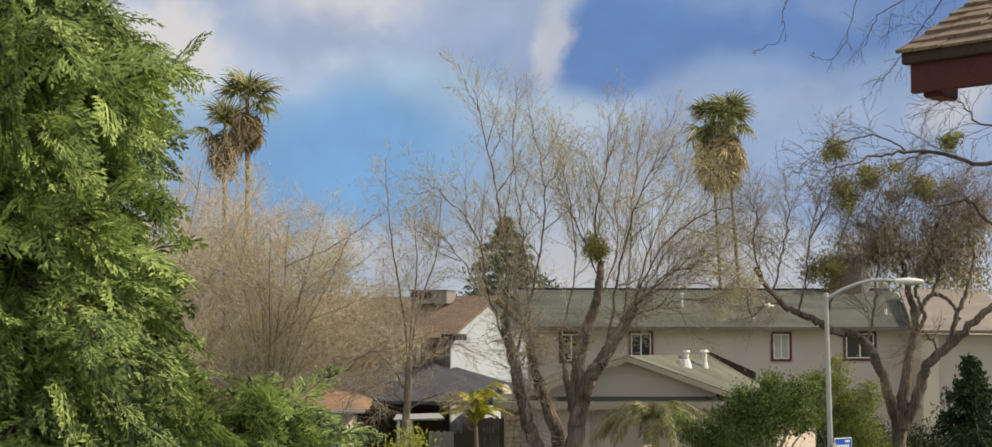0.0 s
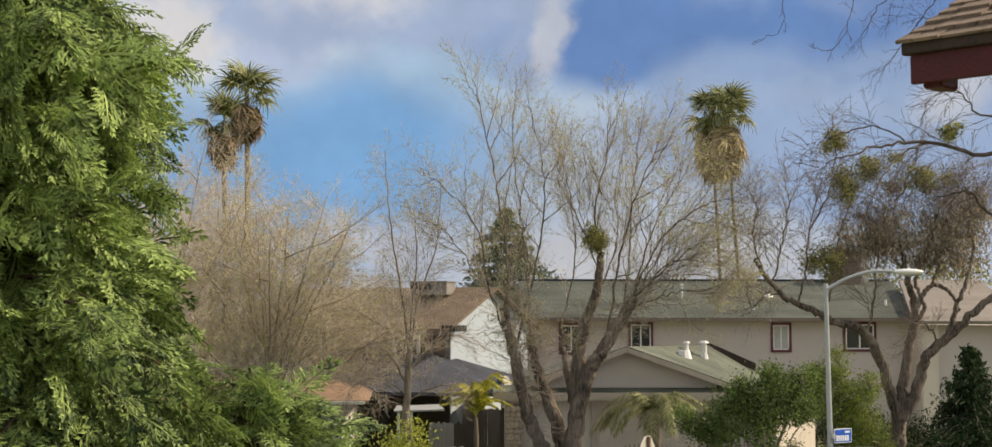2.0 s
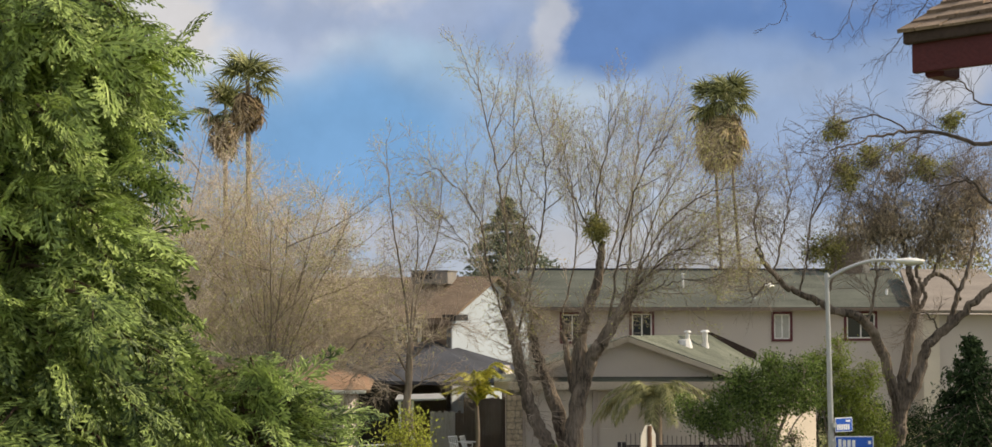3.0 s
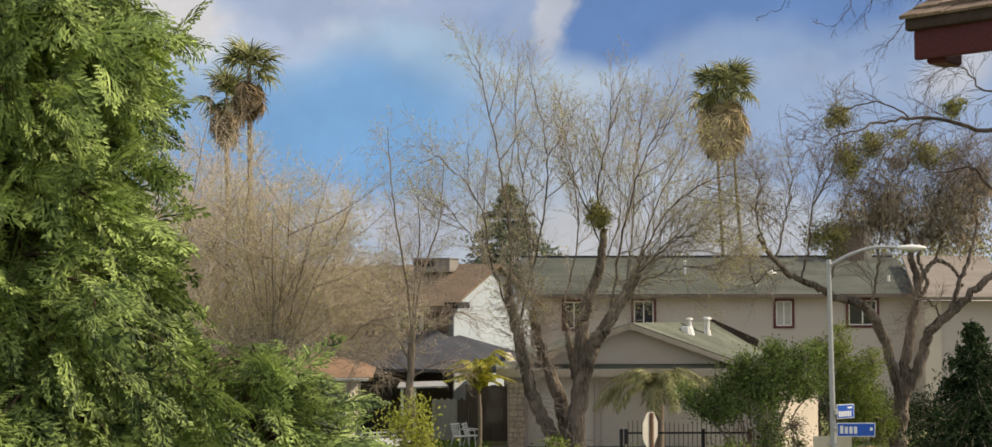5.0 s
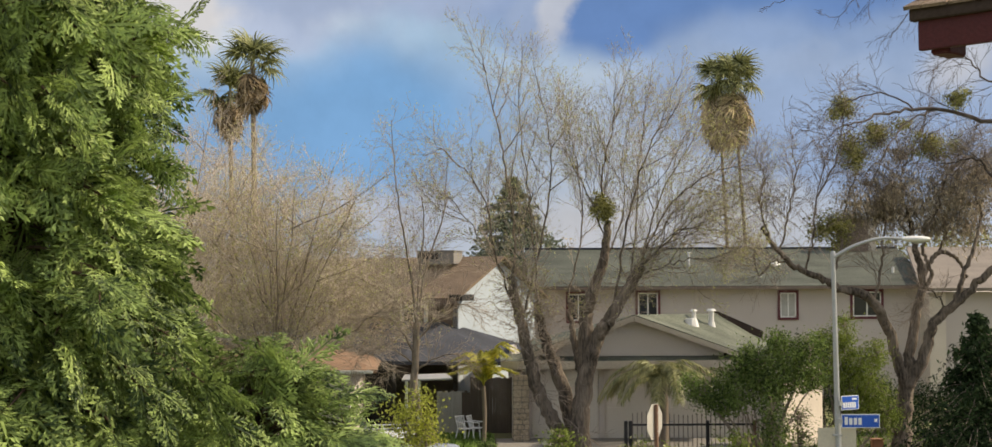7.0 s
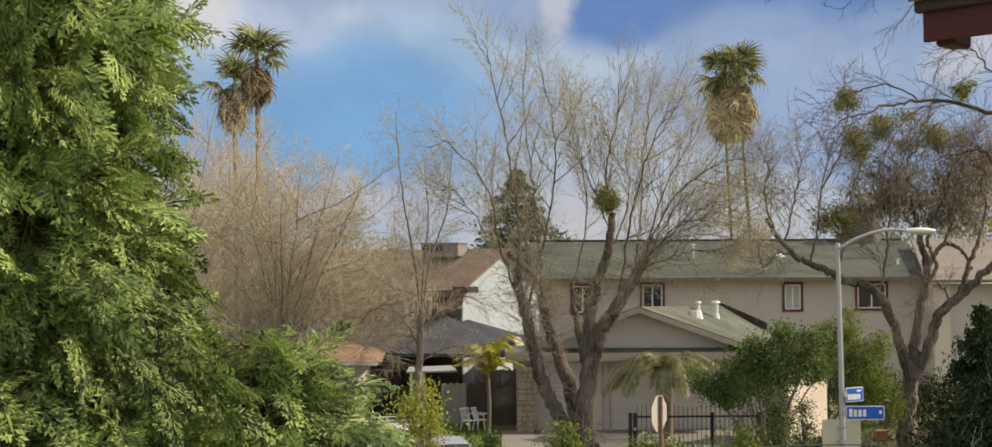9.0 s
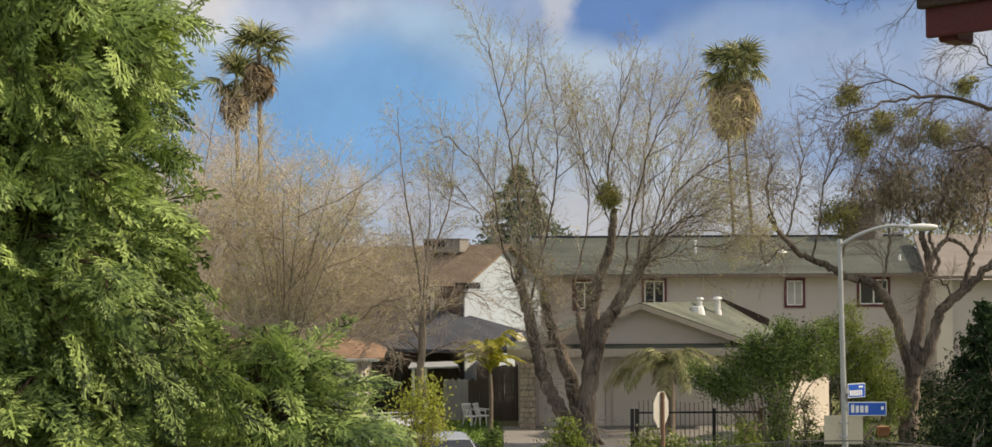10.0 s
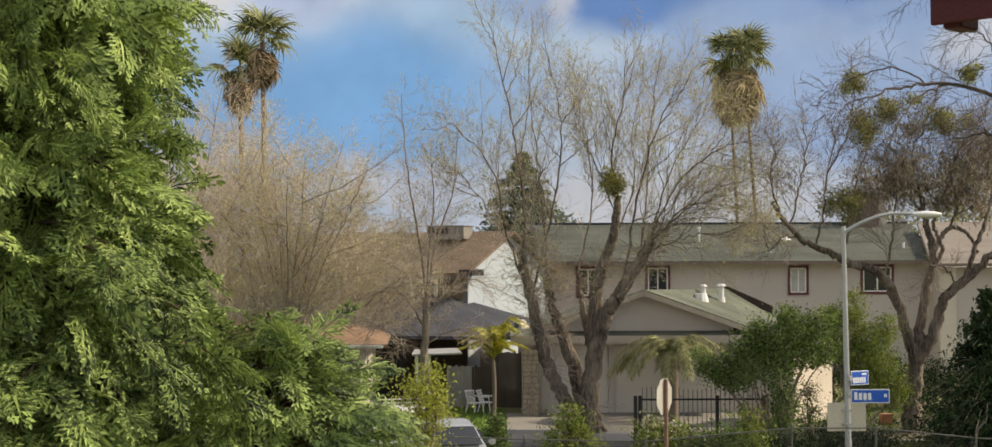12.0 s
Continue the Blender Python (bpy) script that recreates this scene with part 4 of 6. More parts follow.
# slim bare tree on the lawn
rng = random.Random(51)
line_origin = Vector((-2.23, 41.0, 0.14))
slim = bare_tree(line_origin, "slim young bare tree with spreading grey branches on the lawn")
limbs, twigs = Wood(), Wood()
limbs.tube(rough([p - line_origin for p in bend([(-2.28, 41.00, -0.43), (-2.20, 41.00, 1.16), (-2.12, 41.00, 2.66), (-2.08, 41.00, 3.98)], 6)], 0.012, rng), 0.14, 0.10, 10)
for pts, r0, count, ln in (
        ([(-2.08, 41.00, 3.89), (-2.26, 41.00, 5.49), (-2.51, 40.80, 6.99), (-2.69, 40.60, 8.49), (-2.79, 40.50, 9.98)], 0.06, 22, 1.5),
        ([(-2.08, 41.00, 3.98), (-1.78, 41.20, 5.68), (-1.29, 41.50, 7.21), (-1.18, 41.70, 9.34)], 0.06, 22, 1.5),
        ([(-2.08, 41.00, 4.08), (-1.96, 41.00, 5.68), (-1.85, 41.00, 7.00), (-1.94, 40.70, 8.49)], 0.05, 18, 1.4),
        ([(-2.12, 41.00, 3.04), (-2.69, 40.60, 4.00), (-3.31, 40.20, 4.19), (-3.98, 40.00, 3.87)], 0.05, 16, 1.2),
        ([(-2.12, 41.00, 2.76), (-2.87, 40.50, 3.26), (-3.58, 40.00, 3.10), (-4.00, 39.80, 2.38)], 0.04, 16, 1.0),
        ([(-2.08, 41.00, 3.42), (-1.40, 41.00, 4.17), (-0.74, 41.00, 4.54), (-0.17, 41.00, 4.26)], 0.04, 16, 1.2),
        ([(-2.10, 41.00, 2.57), (-1.50, 41.00, 2.94), (-0.87, 41.00, 3.04), (-0.42, 41.00, 2.66)], 0.035, 14, 1.0),
        ([(-2.08, 41.00, 3.61), (-2.56, 41.40, 4.54), (-3.31, 41.80, 5.02), (-3.85, 42.00, 5.31)], 0.04, 16, 1.2),
        ([(-2.12, 41.00, 2.38), (-2.75, 41.40, 2.55), (-3.31, 41.80, 2.24), (-3.56, 42.00, 1.64)], 0.03, 12, 0.9)):
    dress(limbs, twigs, pts, r0 * 0.7, 0.008, rng, int(count * 2.1), ln * 1.05, 0.15, 1, 0.0, (25, 65), 7, 0.009, 0.13, 0.012, 0.0042, 6)
limbs.mesh("trunk", "bark_pale", slim)
twigs.mesh("crown", "twig", slim, "pale brown bare twigs")
buds(twigs, 700, 0.06, "bud", slim, 6, 0.08, 6)

# ---- old tree with mistletoe beside the street lamp ----
rng = random.Random(61)
line_origin = Vector((11.81, 39.4, 0.14))
old = bare_tree(line_origin, "old bare spreading tree with dark forked limbs and mistletoe")
limbs, twigs = Wood(), Wood()
for pts, r0, r1, n_ in (
        ([(11.77, 39.40, -0.39), (11.89, 39.40, 0.91), (12.01, 39.40, 2.17), (12.09, 39.40, 2.89)], 0.33, 0.24, 14),
        ([(11.97, 39.40, 2.08), (11.53, 39.20, 3.63), (11.03, 39.00, 4.50), (10.53, 38.90, 4.86), (10.02, 38.80, 4.93), (9.42, 38.60, 5.26), (8.63, 38.40, 5.58), (7.96, 38.20, 6.23), (7.69, 38.10, 6.70)], 0.20, 0.06, 10),
        ([(12.07, 39.40, 2.71), (12.39, 39.50, 4.16), (12.58, 39.60, 5.25), (12.40, 39.70, 6.25), (12.26, 39.80, 7.08)], 0.19, 0.08, 10),
        ([(12.05, 39.30, 2.18), (12.50, 39.20, 3.08), (12.77, 39.10, 3.99), (13.39, 39.00, 4.56), (14.04, 38.80, 5.24), (14.68, 38.60, 5.77)], 0.22, 0.10, 10),
        ([(13.35, 39.00, 4.56), (13.61, 39.10, 5.33), (14.02, 39.20, 6.23), (14.24, 39.30, 7.05)], 0.10, 0.05, 8),
        ([(12.58, 39.60, 5.25), (13.13, 39.80, 5.98), (13.74, 40.00, 5.80), (14.08, 40.20, 5.24)], 0.09, 0.05, 8),
        ([(12.40, 39.50, 4.70), (12.77, 39.30, 5.34), (12.48, 39.20, 6.15), (12.91, 39.10, 7.23)], 0.09, 0.04, 8)):
    limbs.tube(rough([p - line_origin for p in bend(pts, 9)], 0.02, rng), r0 * 0.82, r1 * 0.8, n_ + 6)
for pts, r0, count, ln in (
        ([(8.63, 38.40, 5.58), (8.02, 38.20, 5.75), (7.54, 38.00, 5.35), (7.35, 37.90, 6.13)], 0.045, 14, 1.2),
        ([(8.22, 38.30, 5.97), (8.47, 38.40, 7.03), (8.75, 38.60, 8.11), (8.68, 38.80, 9.02)], 0.045, 18, 1.5),
        ([(7.96, 38.20, 6.23), (7.61, 38.00, 7.19), (7.72, 37.90, 8.06), (7.44, 37.80, 8.66)], 0.04, 18, 1.4),
        ([(8.97, 38.50, 5.47), (9.22, 38.60, 6.50), (9.42, 38.80, 7.76), (9.84, 39.00, 9.03)], 0.045, 18, 1.5),
        ([(9.42, 38.80, 7.58), (10.02, 39.00, 8.67), (10.26, 39.20, 9.78), (10.23, 39.40, 10.90)], 0.04, 20, 1.3),
        ([(9.75, 38.80, 4.99), (10.08, 39.00, 6.15), (10.27, 39.20, 7.24), (10.70, 39.40, 8.34), (11.18, 39.60, 9.46)], 0.06, 20, 1.5),
        ([(11.02, 39.00, 4.50), (11.27, 39.10, 5.61), (11.40, 39.20, 6.70), (11.72, 39.30, 7.97), (12.03, 39.40, 8.88)], 0.06, 26, 1.7),
        ([(12.26, 39.80, 7.08), (12.08, 39.90, 8.01), (12.49, 40.00, 8.94), (12.93, 40.20, 9.89)], 0.06, 28, 1.7),
        ([(12.91, 39.10, 7.23), (13.16, 39.00, 8.12), (13.61, 39.00, 8.66), (13.98, 39.00, 9.38)], 0.05, 28, 1.7),
        ([(12.40, 39.70, 6.25), (11.89, 39.90, 7.09), (11.55, 40.00, 7.83), (11.15, 40.20, 8.03)], 0.05, 24, 1.5),
        ([(14.24, 39.30, 7.05), (14.04, 39.20, 7.95), (14.32, 39.20, 8.68)], 0.05, 24, 1.7),
        ([(13.13, 39.80, 5.98), (13.57, 40.00, 6.90), (13.93, 40.20, 7.84), (13.82, 40.40, 8.60)], 0.05, 26, 1.6),
        ([(13.06, 39.10, 4.35), (12.67, 39.00, 4.89), (12.28, 38.90, 4.71), (11.97, 38.80, 4.00)], 0.04, 16, 1.0)):
    dress(limbs, twigs, pts, r0 * 0.7, 0.009, rng, int(count * 2.3), ln * 1.1, 0.1, 1, -0.01, (22, 62), 8, 0.010, 0.14, 0.025, 0.0042, 6)
limbs.mesh("trunk", "bark", old, "rough dark bark, pale on the sunny side")
twigs.mesh("crown", "twig_dark", old, "dark bare twigs")
for spec, radii, seed, dense in (((10.26, 39.20, 10.21), (0.34, 0.34, 0.45), 71, 0.6), ((10.43, 39.20, 8.94), (0.38, 0.38, 0.75), 72, 0.9), ((11.28, 39.50, 9.41), (0.62, 0.5, 0.40), 73, 0.8), ((12.84, 39.60, 9.08), (0.62, 0.5, 0.55), 74, 0.9), ((9.83, 38.90, 6.72), (0.75, 0.6, 0.55), 75, 1.1)):
    mistletoe(spec, radii, seed, dense)
for spec, radii, seed in (((11.77, 39.50, 7.76), (1.0, 0.8, 0.8), 76), ((13.38, 39.40, 7.70), (1.1, 0.8, 0.8), 77), ((12.50, 39.80, 7.08), (1.1, 0.8, 0.7), 78), ((14.18, 39.60, 8.16), (1.0, 0.8, 0.9), 79), ((11.34, 39.60, 7.08), (0.8, 0.7, 0.6), 80), ((13.94, 40.00, 6.72), (1.0, 0.8, 0.7), 81)):
    mistletoe(spec, radii, seed, 1.3, "deadleaf", "dry brown clump of dead leaves and twigs in bare branches")

# ---- drooping branch of a tree beyond the eave ----
rng = random.Random(81)
line_origin = Vector((8.6, 17.0, 0))
near = bare_tree(line_origin, "dark bare overhanging tree with drooping branches beside the roof")
limbs, twigs = Wood(), Wood()
limbs.tube([p - line_origin for p in bend([(8.6, 17, -0.05), (8.5, 17, 3), (8.4, 17.1, 5.5), (8.7, 17.2, 9.5)], 6)], 0.24, 0.12, 12)
for pts, r0, count, ln in (
        ([(8.4, 17.1, 6.0), (6.72, 17.00, 7.06), (6.16, 17.00, 7.18), (5.63, 17.00, 7.32), (5.10, 16.80, 7.28), (4.61, 16.60, 7.14), (4.21, 16.40, 7.00), (4.05, 16.30, 6.84)], 0.085, 26, 0.8),
        ([(5.63, 17.00, 7.32), (5.21, 16.80, 7.16), (4.92, 16.60, 6.87), (4.73, 16.50, 6.55), (4.65, 16.50, 6.29)], 0.03, 14, 0.6),
        ([(5.36, 16.90, 7.29), (5.06, 17.20, 7.54), (4.72, 17.40, 7.51), (4.44, 17.60, 7.42), (4.30, 17.70, 7.23)], 0.028, 14, 0.6),
        ([(8.4, 17.1, 6.6), (6.56, 17.00, 6.39), (6.15, 17.00, 6.67), (5.86, 17.00, 6.67), (5.51, 16.90, 6.47)], 0.06, 18, 0.8),
        ([(8.5, 17.1, 7.5), (6.53, 17.30, 7.69), (6.28, 17.50, 7.97), (6.04, 17.60, 8.07), (5.78, 17.70, 7.88)], 0.04, 20, 0.7),
        ([(8.6, 17.2, 9.0), (6.06, 16.00, 9.07), (5.62, 16.00, 9.18), (5.13, 16.00, 9.07), (4.72, 16.00, 8.81), (4.57, 16.00, 8.44)], 0.04, 24, 0.7),
        ([(5.62, 16.00, 9.18), (5.38, 16.20, 8.82), (5.22, 16.40, 8.56), (5.02, 16.50, 8.27), (4.78, 16.50, 8.04)], 0.022, 16, 0.5),
        ([(8.6, 17.2, 8.6), (6.05, 16.00, 8.32), (5.75, 16.00, 8.40), (5.46, 16.00, 8.62), (5.09, 16.00, 8.74)], 0.03, 22, 0.6),
        ([(5.13, 16.00, 9.07), (4.58, 16.00, 9.30), (4.06, 16.00, 9.26), (3.65, 16.00, 9.00), (3.55, 16.00, 8.55), (3.24, 16.00, 8.39)], 0.02, 9, 0.3),
        ([(4.58, 16.00, 9.30), (4.43, 16.00, 8.92), (4.37, 16.00, 8.63), (4.16, 16.00, 8.29), (3.92, 16.00, 8.33)], 0.014, 8, 0.3)):
    high = pts[-1][2] > 7.9
    dress(limbs, twigs, pts, r0 * (0.36 if high else 0.42), 0.003, rng, int(count * (0.7 if high else 1.1)), ln, 0.2, 1, -0.06, (20, 60), 6, 0.003 if high else 0.004, 0.20, 0.012, 0.0018 if high else 0.003, 6)
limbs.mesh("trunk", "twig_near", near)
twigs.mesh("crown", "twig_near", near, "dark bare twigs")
mistletoe((5.87, 17.00, 7.43), (0.13, 0.13, 0.11), 83, 0.35, leaf=0.04)


# ---- fan palms ----
def fan_frond(name, material, rp, blades=17, radius=0.95, droop=0.35):
    """One fan leaf: a petiole along x and a pleated fan of narrow blades."""
    v, f = [], []

    def strip(pts, w0, w1):
        b = len(v)
        for i, (p, side) in enumerate(pts):
            w_ = w0 + (w1 - w0) * i / (len(pts) - 1)
            v.extend([p - side * w_, p + side * w_])
        for i in range(len(pts) - 1):
            f.append((b + 2 * i, b + 2 * i + 1, b + 2 * i + 3, b + 2 * i + 2))

    y = Vector((0, 1, 0))
    strip([(Vector((0, 0, 0)), y), (Vector((0.5, 0, 0.02)), y), (Vector((0.95, 0, -0.04)), y)], 0.03, 0.018)
    for k in range(blades):
        a = (k / (blades - 1) - 0.5) * radians(235)
        d = Vector((math.cos(a), math.sin(a), 0))
        s_ = Vector((-d.y, d.x, 0.5 if k % 2 else -0.5)).normalized()
        L = radius * rp.uniform(0.8, 1.1) * (0.75 + 0.25 * math.cos(a))
        o = Vector((0.92, 0, -0.03))
        strip([(o, s_), (o + d * L * 0.5 + Vector((0, 0, -droop * 0.10)), s_), (o + d * L * 0.8 + Vector((0, 0, -droop * 0.45)), s_), (o + d * L + Vector((0, 0, -droop * (0.9 + 0.4 * rp.random()))), s_)], 0.065, 0.006)
    return raw(name, v, f, material)


def fan_palm(foot, head, seed, skirt, crown, label, sag=1.3, dead="palm_dead", fan=1.2, girth=1.0):
    rp = random.Random(seed)
    p = empty("fan_palm", foot, label=label, category="palm tree", group="tall fan palms")
    h = Vector(head) - Vector(foot)
    line = bend([(0, 0, 0), tuple(h * 0.35 + Vector((0.12, 0, 0))), tuple(h * 0.7 + Vector((0.05, 0, 0))), tuple(h)], 8)
    w = Wood()
    w.tube(line, 0.19 * girth, 0.125 * girth, 10)
    w.mesh("trunk", "palm_trunk", p, "slender ringed grey-brown trunk")
    for name, mt, n_, e0, e1, dr in (("frond", "palm", crown, -30, 80, 0.5), ("dead_frond", dead, skirt, -88, -38, 0.45)):
        for var in range(3):
            ob = fan_frond(name, mt, rp, 17, fan if name == "frond" else 0.85, dr)
            ob.parent = p
            for k in range(n_ // 3):
                o = ob if k == 0 else new(name, ob.data)
                o.parent = p
                az, el = rp.uniform(0, 360), rp.uniform(e0, e1)
                down = Vector((0, 0, 0)) if name == "frond" else Vector((0, 0, -rp.uniform(0, sag)))
                m = Matrix.Translation(h + down) @ pose(0, 0, 0, rp.uniform(-35, 35), -el, az)
                o.matrix_basis = m @ Matrix.Diagonal((*[rp.uniform(0.85, 1.3)] * 3, 1))
    return p


fan_palm((-13.48, 80, 0), (-13.60, 80.00, 18.07), 91, 57, 24, "tall fan palm with green crown and brown dead skirt")
fan_palm((-15.28, 83, 0), (-15.49, 83.00, 16.79), 92, 51, 21, "tall fan palm with green crown and brown dead skirt")
fan_palm((15.79, 82, 0), (14.89, 82.00, 17.15), 93, 105, 33, "tall fan palm with a thick straw-coloured dead skirt", 2.4, "palm_straw", 0.95, 0.65)
fan_palm((14.90, 84, 0), (14.32, 84.00, 17.29), 94, 105, 30, "tall fan palm with a thick straw-coloured dead skirt", 2.4, "palm_straw", 0.95, 0.65)


# ---- feather palms ----
def feather_palm(at, trunk_h, reach, fronds, material, seed, label, r=0.09, arch=1.0, rise=0.0):
    rp = random.Random(seed)
    p = empty("feather_palm", at, label=label, category="palm tree", group="young feather palms")
    w = Wood()
    w.tube(bend([(0, 0, 0), (0.03, 0, trunk_h * 0.5), (0, 0, trunk_h)], 5), r * 1.25, r, 10)
    w.mesh("trunk", "palm_trunk", p)
    for k in range(fronds):
        az = 360 * k / fronds + rp.uniform(-15, 15)
        lift = rp.uniform(0.25, 0.95) + rise
        L = reach * rp.uniform(0.8, 1.1)
        v, f = [], []
        k_ = rp.uniform(0.6, 1.6)
        rib = bend([(0, 0, 0), (L * 0.18, 0, L * 0.48 * k_), (L * 0.50, 0, L * 0.78 * k_), (L, 0, L * (0.72 * k_ - 0.10))], 8) if rise else bend([(0, 0, 0), (L * 0.35 * (1 - 0.3 * lift), 0, L * 0.42 * lift), (L * 0.75, 0, L * (0.40 * lift - 0.10) * arch), (L, 0, L * (0.15 * lift - 0.42) * arch)], 8)
        for i, q in enumerate(rib[:-1]):
            d = (rib[i + 1] - q).normalized()
            b = len(v)
            v.extend([q + Vector((0, -0.012, 0)), q + Vector((0, 0.012, 0)), rib[i + 1] + Vector((0, 0.01, 0)), rib[i + 1] + Vector((0, -0.01, 0))])
            f.append((b, b + 1, b + 2, b + 3))
            if i < 3:
                continue
            for s_ in (-1, 1):
                for jj in (0, 0.34, 0.67):
                    o = q.lerp(rib[i + 1], jj)
                    ll = L * (0.30 if rise else 0.26) * rp.uniform(0.8, 1.15) * (1.1 - 0.5 * i / len(rib))
                    e = o + (d * (0.9 if rise else 0.55) + Vector((0, s_ * 0.7, (-0.05 if rise else -0.25) - 0.45 * rp.random()))).normalized() * ll
                    mid = o.lerp(e, 0.5) + Vector((0, 0, 0.03))
                    b = len(v)
                    v.extend([o, mid + d * 0.022, e, mid - d * 0.022])
                    f.append((b, b + 1, b + 2, b + 3))
        o = raw("frond", v, f, material, p)
        o.matrix_basis = pose(0, 0, trunk_h, 0, 0, az)
    return p


feather_palm((-0.09, 43.0, 0.14), 1.95 - 0.14, 1.02, 24, "palm_gold", 101, "small golden-green feather palm on the lawn", 0.055, 0.55, 0.45)
feather_palm((5.40, 42.2, 0.14), 2.05 - 0.14, 1.95, 22, "palm_olive", 102, "young olive-green feather palm before the garage door", 0.12, 0.7)


# ---- shrubs and evergreens ----
def shrub(name, at, balls, leaf, material, seed, label, category="shrub", group="", clump=0.16, per=24, stem=0.05, density=1.0, extra=None, long=2.0):
    """Stems from the ground into uneven leafy masses; balls are (x, y, z, rx, ry, rz) about the foot."""
    rs = random.Random(seed)
    s_ = empty(name, at, label=label, category=category, group=group)
    w, pts = Wood(), []
    for bx, by, bz, rx, ry, rz in balls:
        c = Vector((bx, by, bz))
        w.tube(rough(bend([(rs.gauss(0, 0.06), rs.gauss(0, 0.06), -0.05), (bx * 0.4, by * 0.4, bz * 0.45), tuple(c)], 5), 0.02, rs), stem, stem * 0.4, 6)
        for k in range(16):
            d = Vector((rs.gauss(0, 1), rs.gauss(0, 1), rs.gauss(0.2, 1))).normalized()
            tip = c + Vector((d.x * rx, d.y * ry, d.z * rz)) * rs.uniform(0.8, 1.15)
            w.tube(rough(bend([tuple(c), tuple(c.lerp(tip, 0.5) + Vector((0, 0, 0.08))), tuple(tip)], 4), 0.015, rs), stem * 0.35, 0.006, 4)
        n_ = int(density * 60 * (rx * ry + ry * rz + rx * rz) / 0.75 / (clump / 0.16) ** 2) + 8
        pts += cloud_points(rs, c, (rx, ry, rz), n_, per, clump, 0.55)
    w.mesh("stem", "twig_dark", s_)
    lf = leaf_mesh("foliage", pts, leaf, material, s_, seed, long=long)
    tagged(lf, kind="stuff")
    if extra:
        n_, size, mt, nm = extra
        tagged(leaf_mesh(nm, rs.sample(pts, n_), size, mt, s_, seed + 1, long=1.2), kind="stuff")
    return s_


shrub("leafy_tree", (7.25, 36.0, 0), [(-1.55, 0, 2.25, 0.42, 0.5, 0.30), (-1.15, 0, 1.95, 0.40, 0.4, 0.28), (-0.7, 0.1, 2.65, 0.60, 0.6, 0.42), (-0.75, -0.2, 2.15, 0.42, 0.5, 0.34), (-0.1, 0, 3.0, 0.55, 0.6, 0.42), (0.1, -0.2, 2.55, 0.55, 0.6, 0.28), (0.6, 0, 3.2, 0.55, 0.6, 0.38), (0.95, 0.1, 2.85, 0.5, 0.5, 0.26), (1.25, 0, 3.4, 0.40, 0.5, 0.36), (-0.45, 0, 3.2, 0.32, 0.3, 0.30), (0.35, 0, 3.6, 0.26, 0.3, 0.28), (-1.9, 0, 2.5, 0.22, 0.3, 0.2), (0.75, -0.2, 2.50, 0.42, 0.4, 0.20), (1.30, -0.1, 2.62, 0.36, 0.4, 0.26), (0.15, -0.3, 2.2, 0.3, 0.3, 0.25)], 0.080, "shrub", 111, "spreading green broadleaf small tree arching beside the wall", "tree", stem=0.035, density=1.05, clump=0.14)
shrub("leafy_tree", (9.6, 37.2, 0), [(-0.1, 0, 3.2, 0.42, 0.5, 0.55), (0.1, 0, 3.85, 0.26, 0.3, 0.45), (-0.55, 0, 3.45, 0.32, 0.4, 0.42), (0.55, 0, 2.9, 0.42, 0.5, 0.50), (0.95, 0, 3.2, 0.26, 0.3, 0.42), (0.2, 0, 2.4, 0.55, 0.5, 0.45), (0.9, 0, 2.2, 0.40, 0.4, 0.50), (-0.4, 0, 2.7, 0.40, 0.4, 0.40), (0.4, 0, 1.6, 0.6, 0.5, 0.5), (1.2, 0, 1.5, 0.4, 0.4, 0.5)], 0.085, "shrub_light", 112, "light green loose feathery small tree by the lamp", "tree", stem=0.035, density=0.8, clump=0.13, long=3)
shrub("vine_column", (7.30, 35.2, 0), [(0, 0, 1.85, 0.28, 0.3, 0.42), (0.08, 0, 1.25, 0.36, 0.3, 0.50), (-0.02, 0, 0.5, 0.32, 0.3, 0.5)], 0.08, "shrub", 113, "green vine column beside the beige wall", "shrub", density=1.2)
shrub("shrub", (8.50, 37.6, 0), [(0, 0, 1.40, 0.30, 0.25, 0.30), (0.1, 0, 0.9, 0.26, 0.2, 0.3), (-0.15, 0, 0.5, 0.3, 0.3, 0.4)], 0.06, "shrub", 114, "small loose green shrub before the beige wall", density=0.7)
shrub("shrub", (1.76, 33, 0), [(0, 0, 0.9, 0.42, 0.4, 0.5), (0.25, 0, 0.6, 0.5, 0.4, 0.5), (-0.3, 0, 0.5, 0.4, 0.4, 0.45), (-0.05, 0, 1.35, 0.22, 0.2, 0.35)], 0.09, "shrub_light", 115, "loose green shrub with a few pale flowers by the fence", density=0.8, extra=(16, 0.13, "flower", "blossom"))
shrub("conical_shrub", (0.01, 31.5, 0), [(0, 0, 1.25, 0.13, 0.13, 0.32), (0, 0, 0.9, 0.22, 0.22, 0.35), (0, 0, 0.45, 0.28, 0.28, 0.45)], 0.06, "shrub", 116, "small clipped conical green shrub", clump=0.08, density=2.2)
shrub("flowering_shrub", (3.73, 31.6, 0), [(-0.2, 0, 1.25, 0.32, 0.3, 0.3), (0.2, 0, 1.1, 0.35, 0.3, 0.3), (0, 0, 0.7, 0.5, 0.4, 0.5)], 0.075, "shrub_light", 117, "green shrub covered in pale yellow-white flowers", extra=(240, 0.10, "flower", "blossom"))
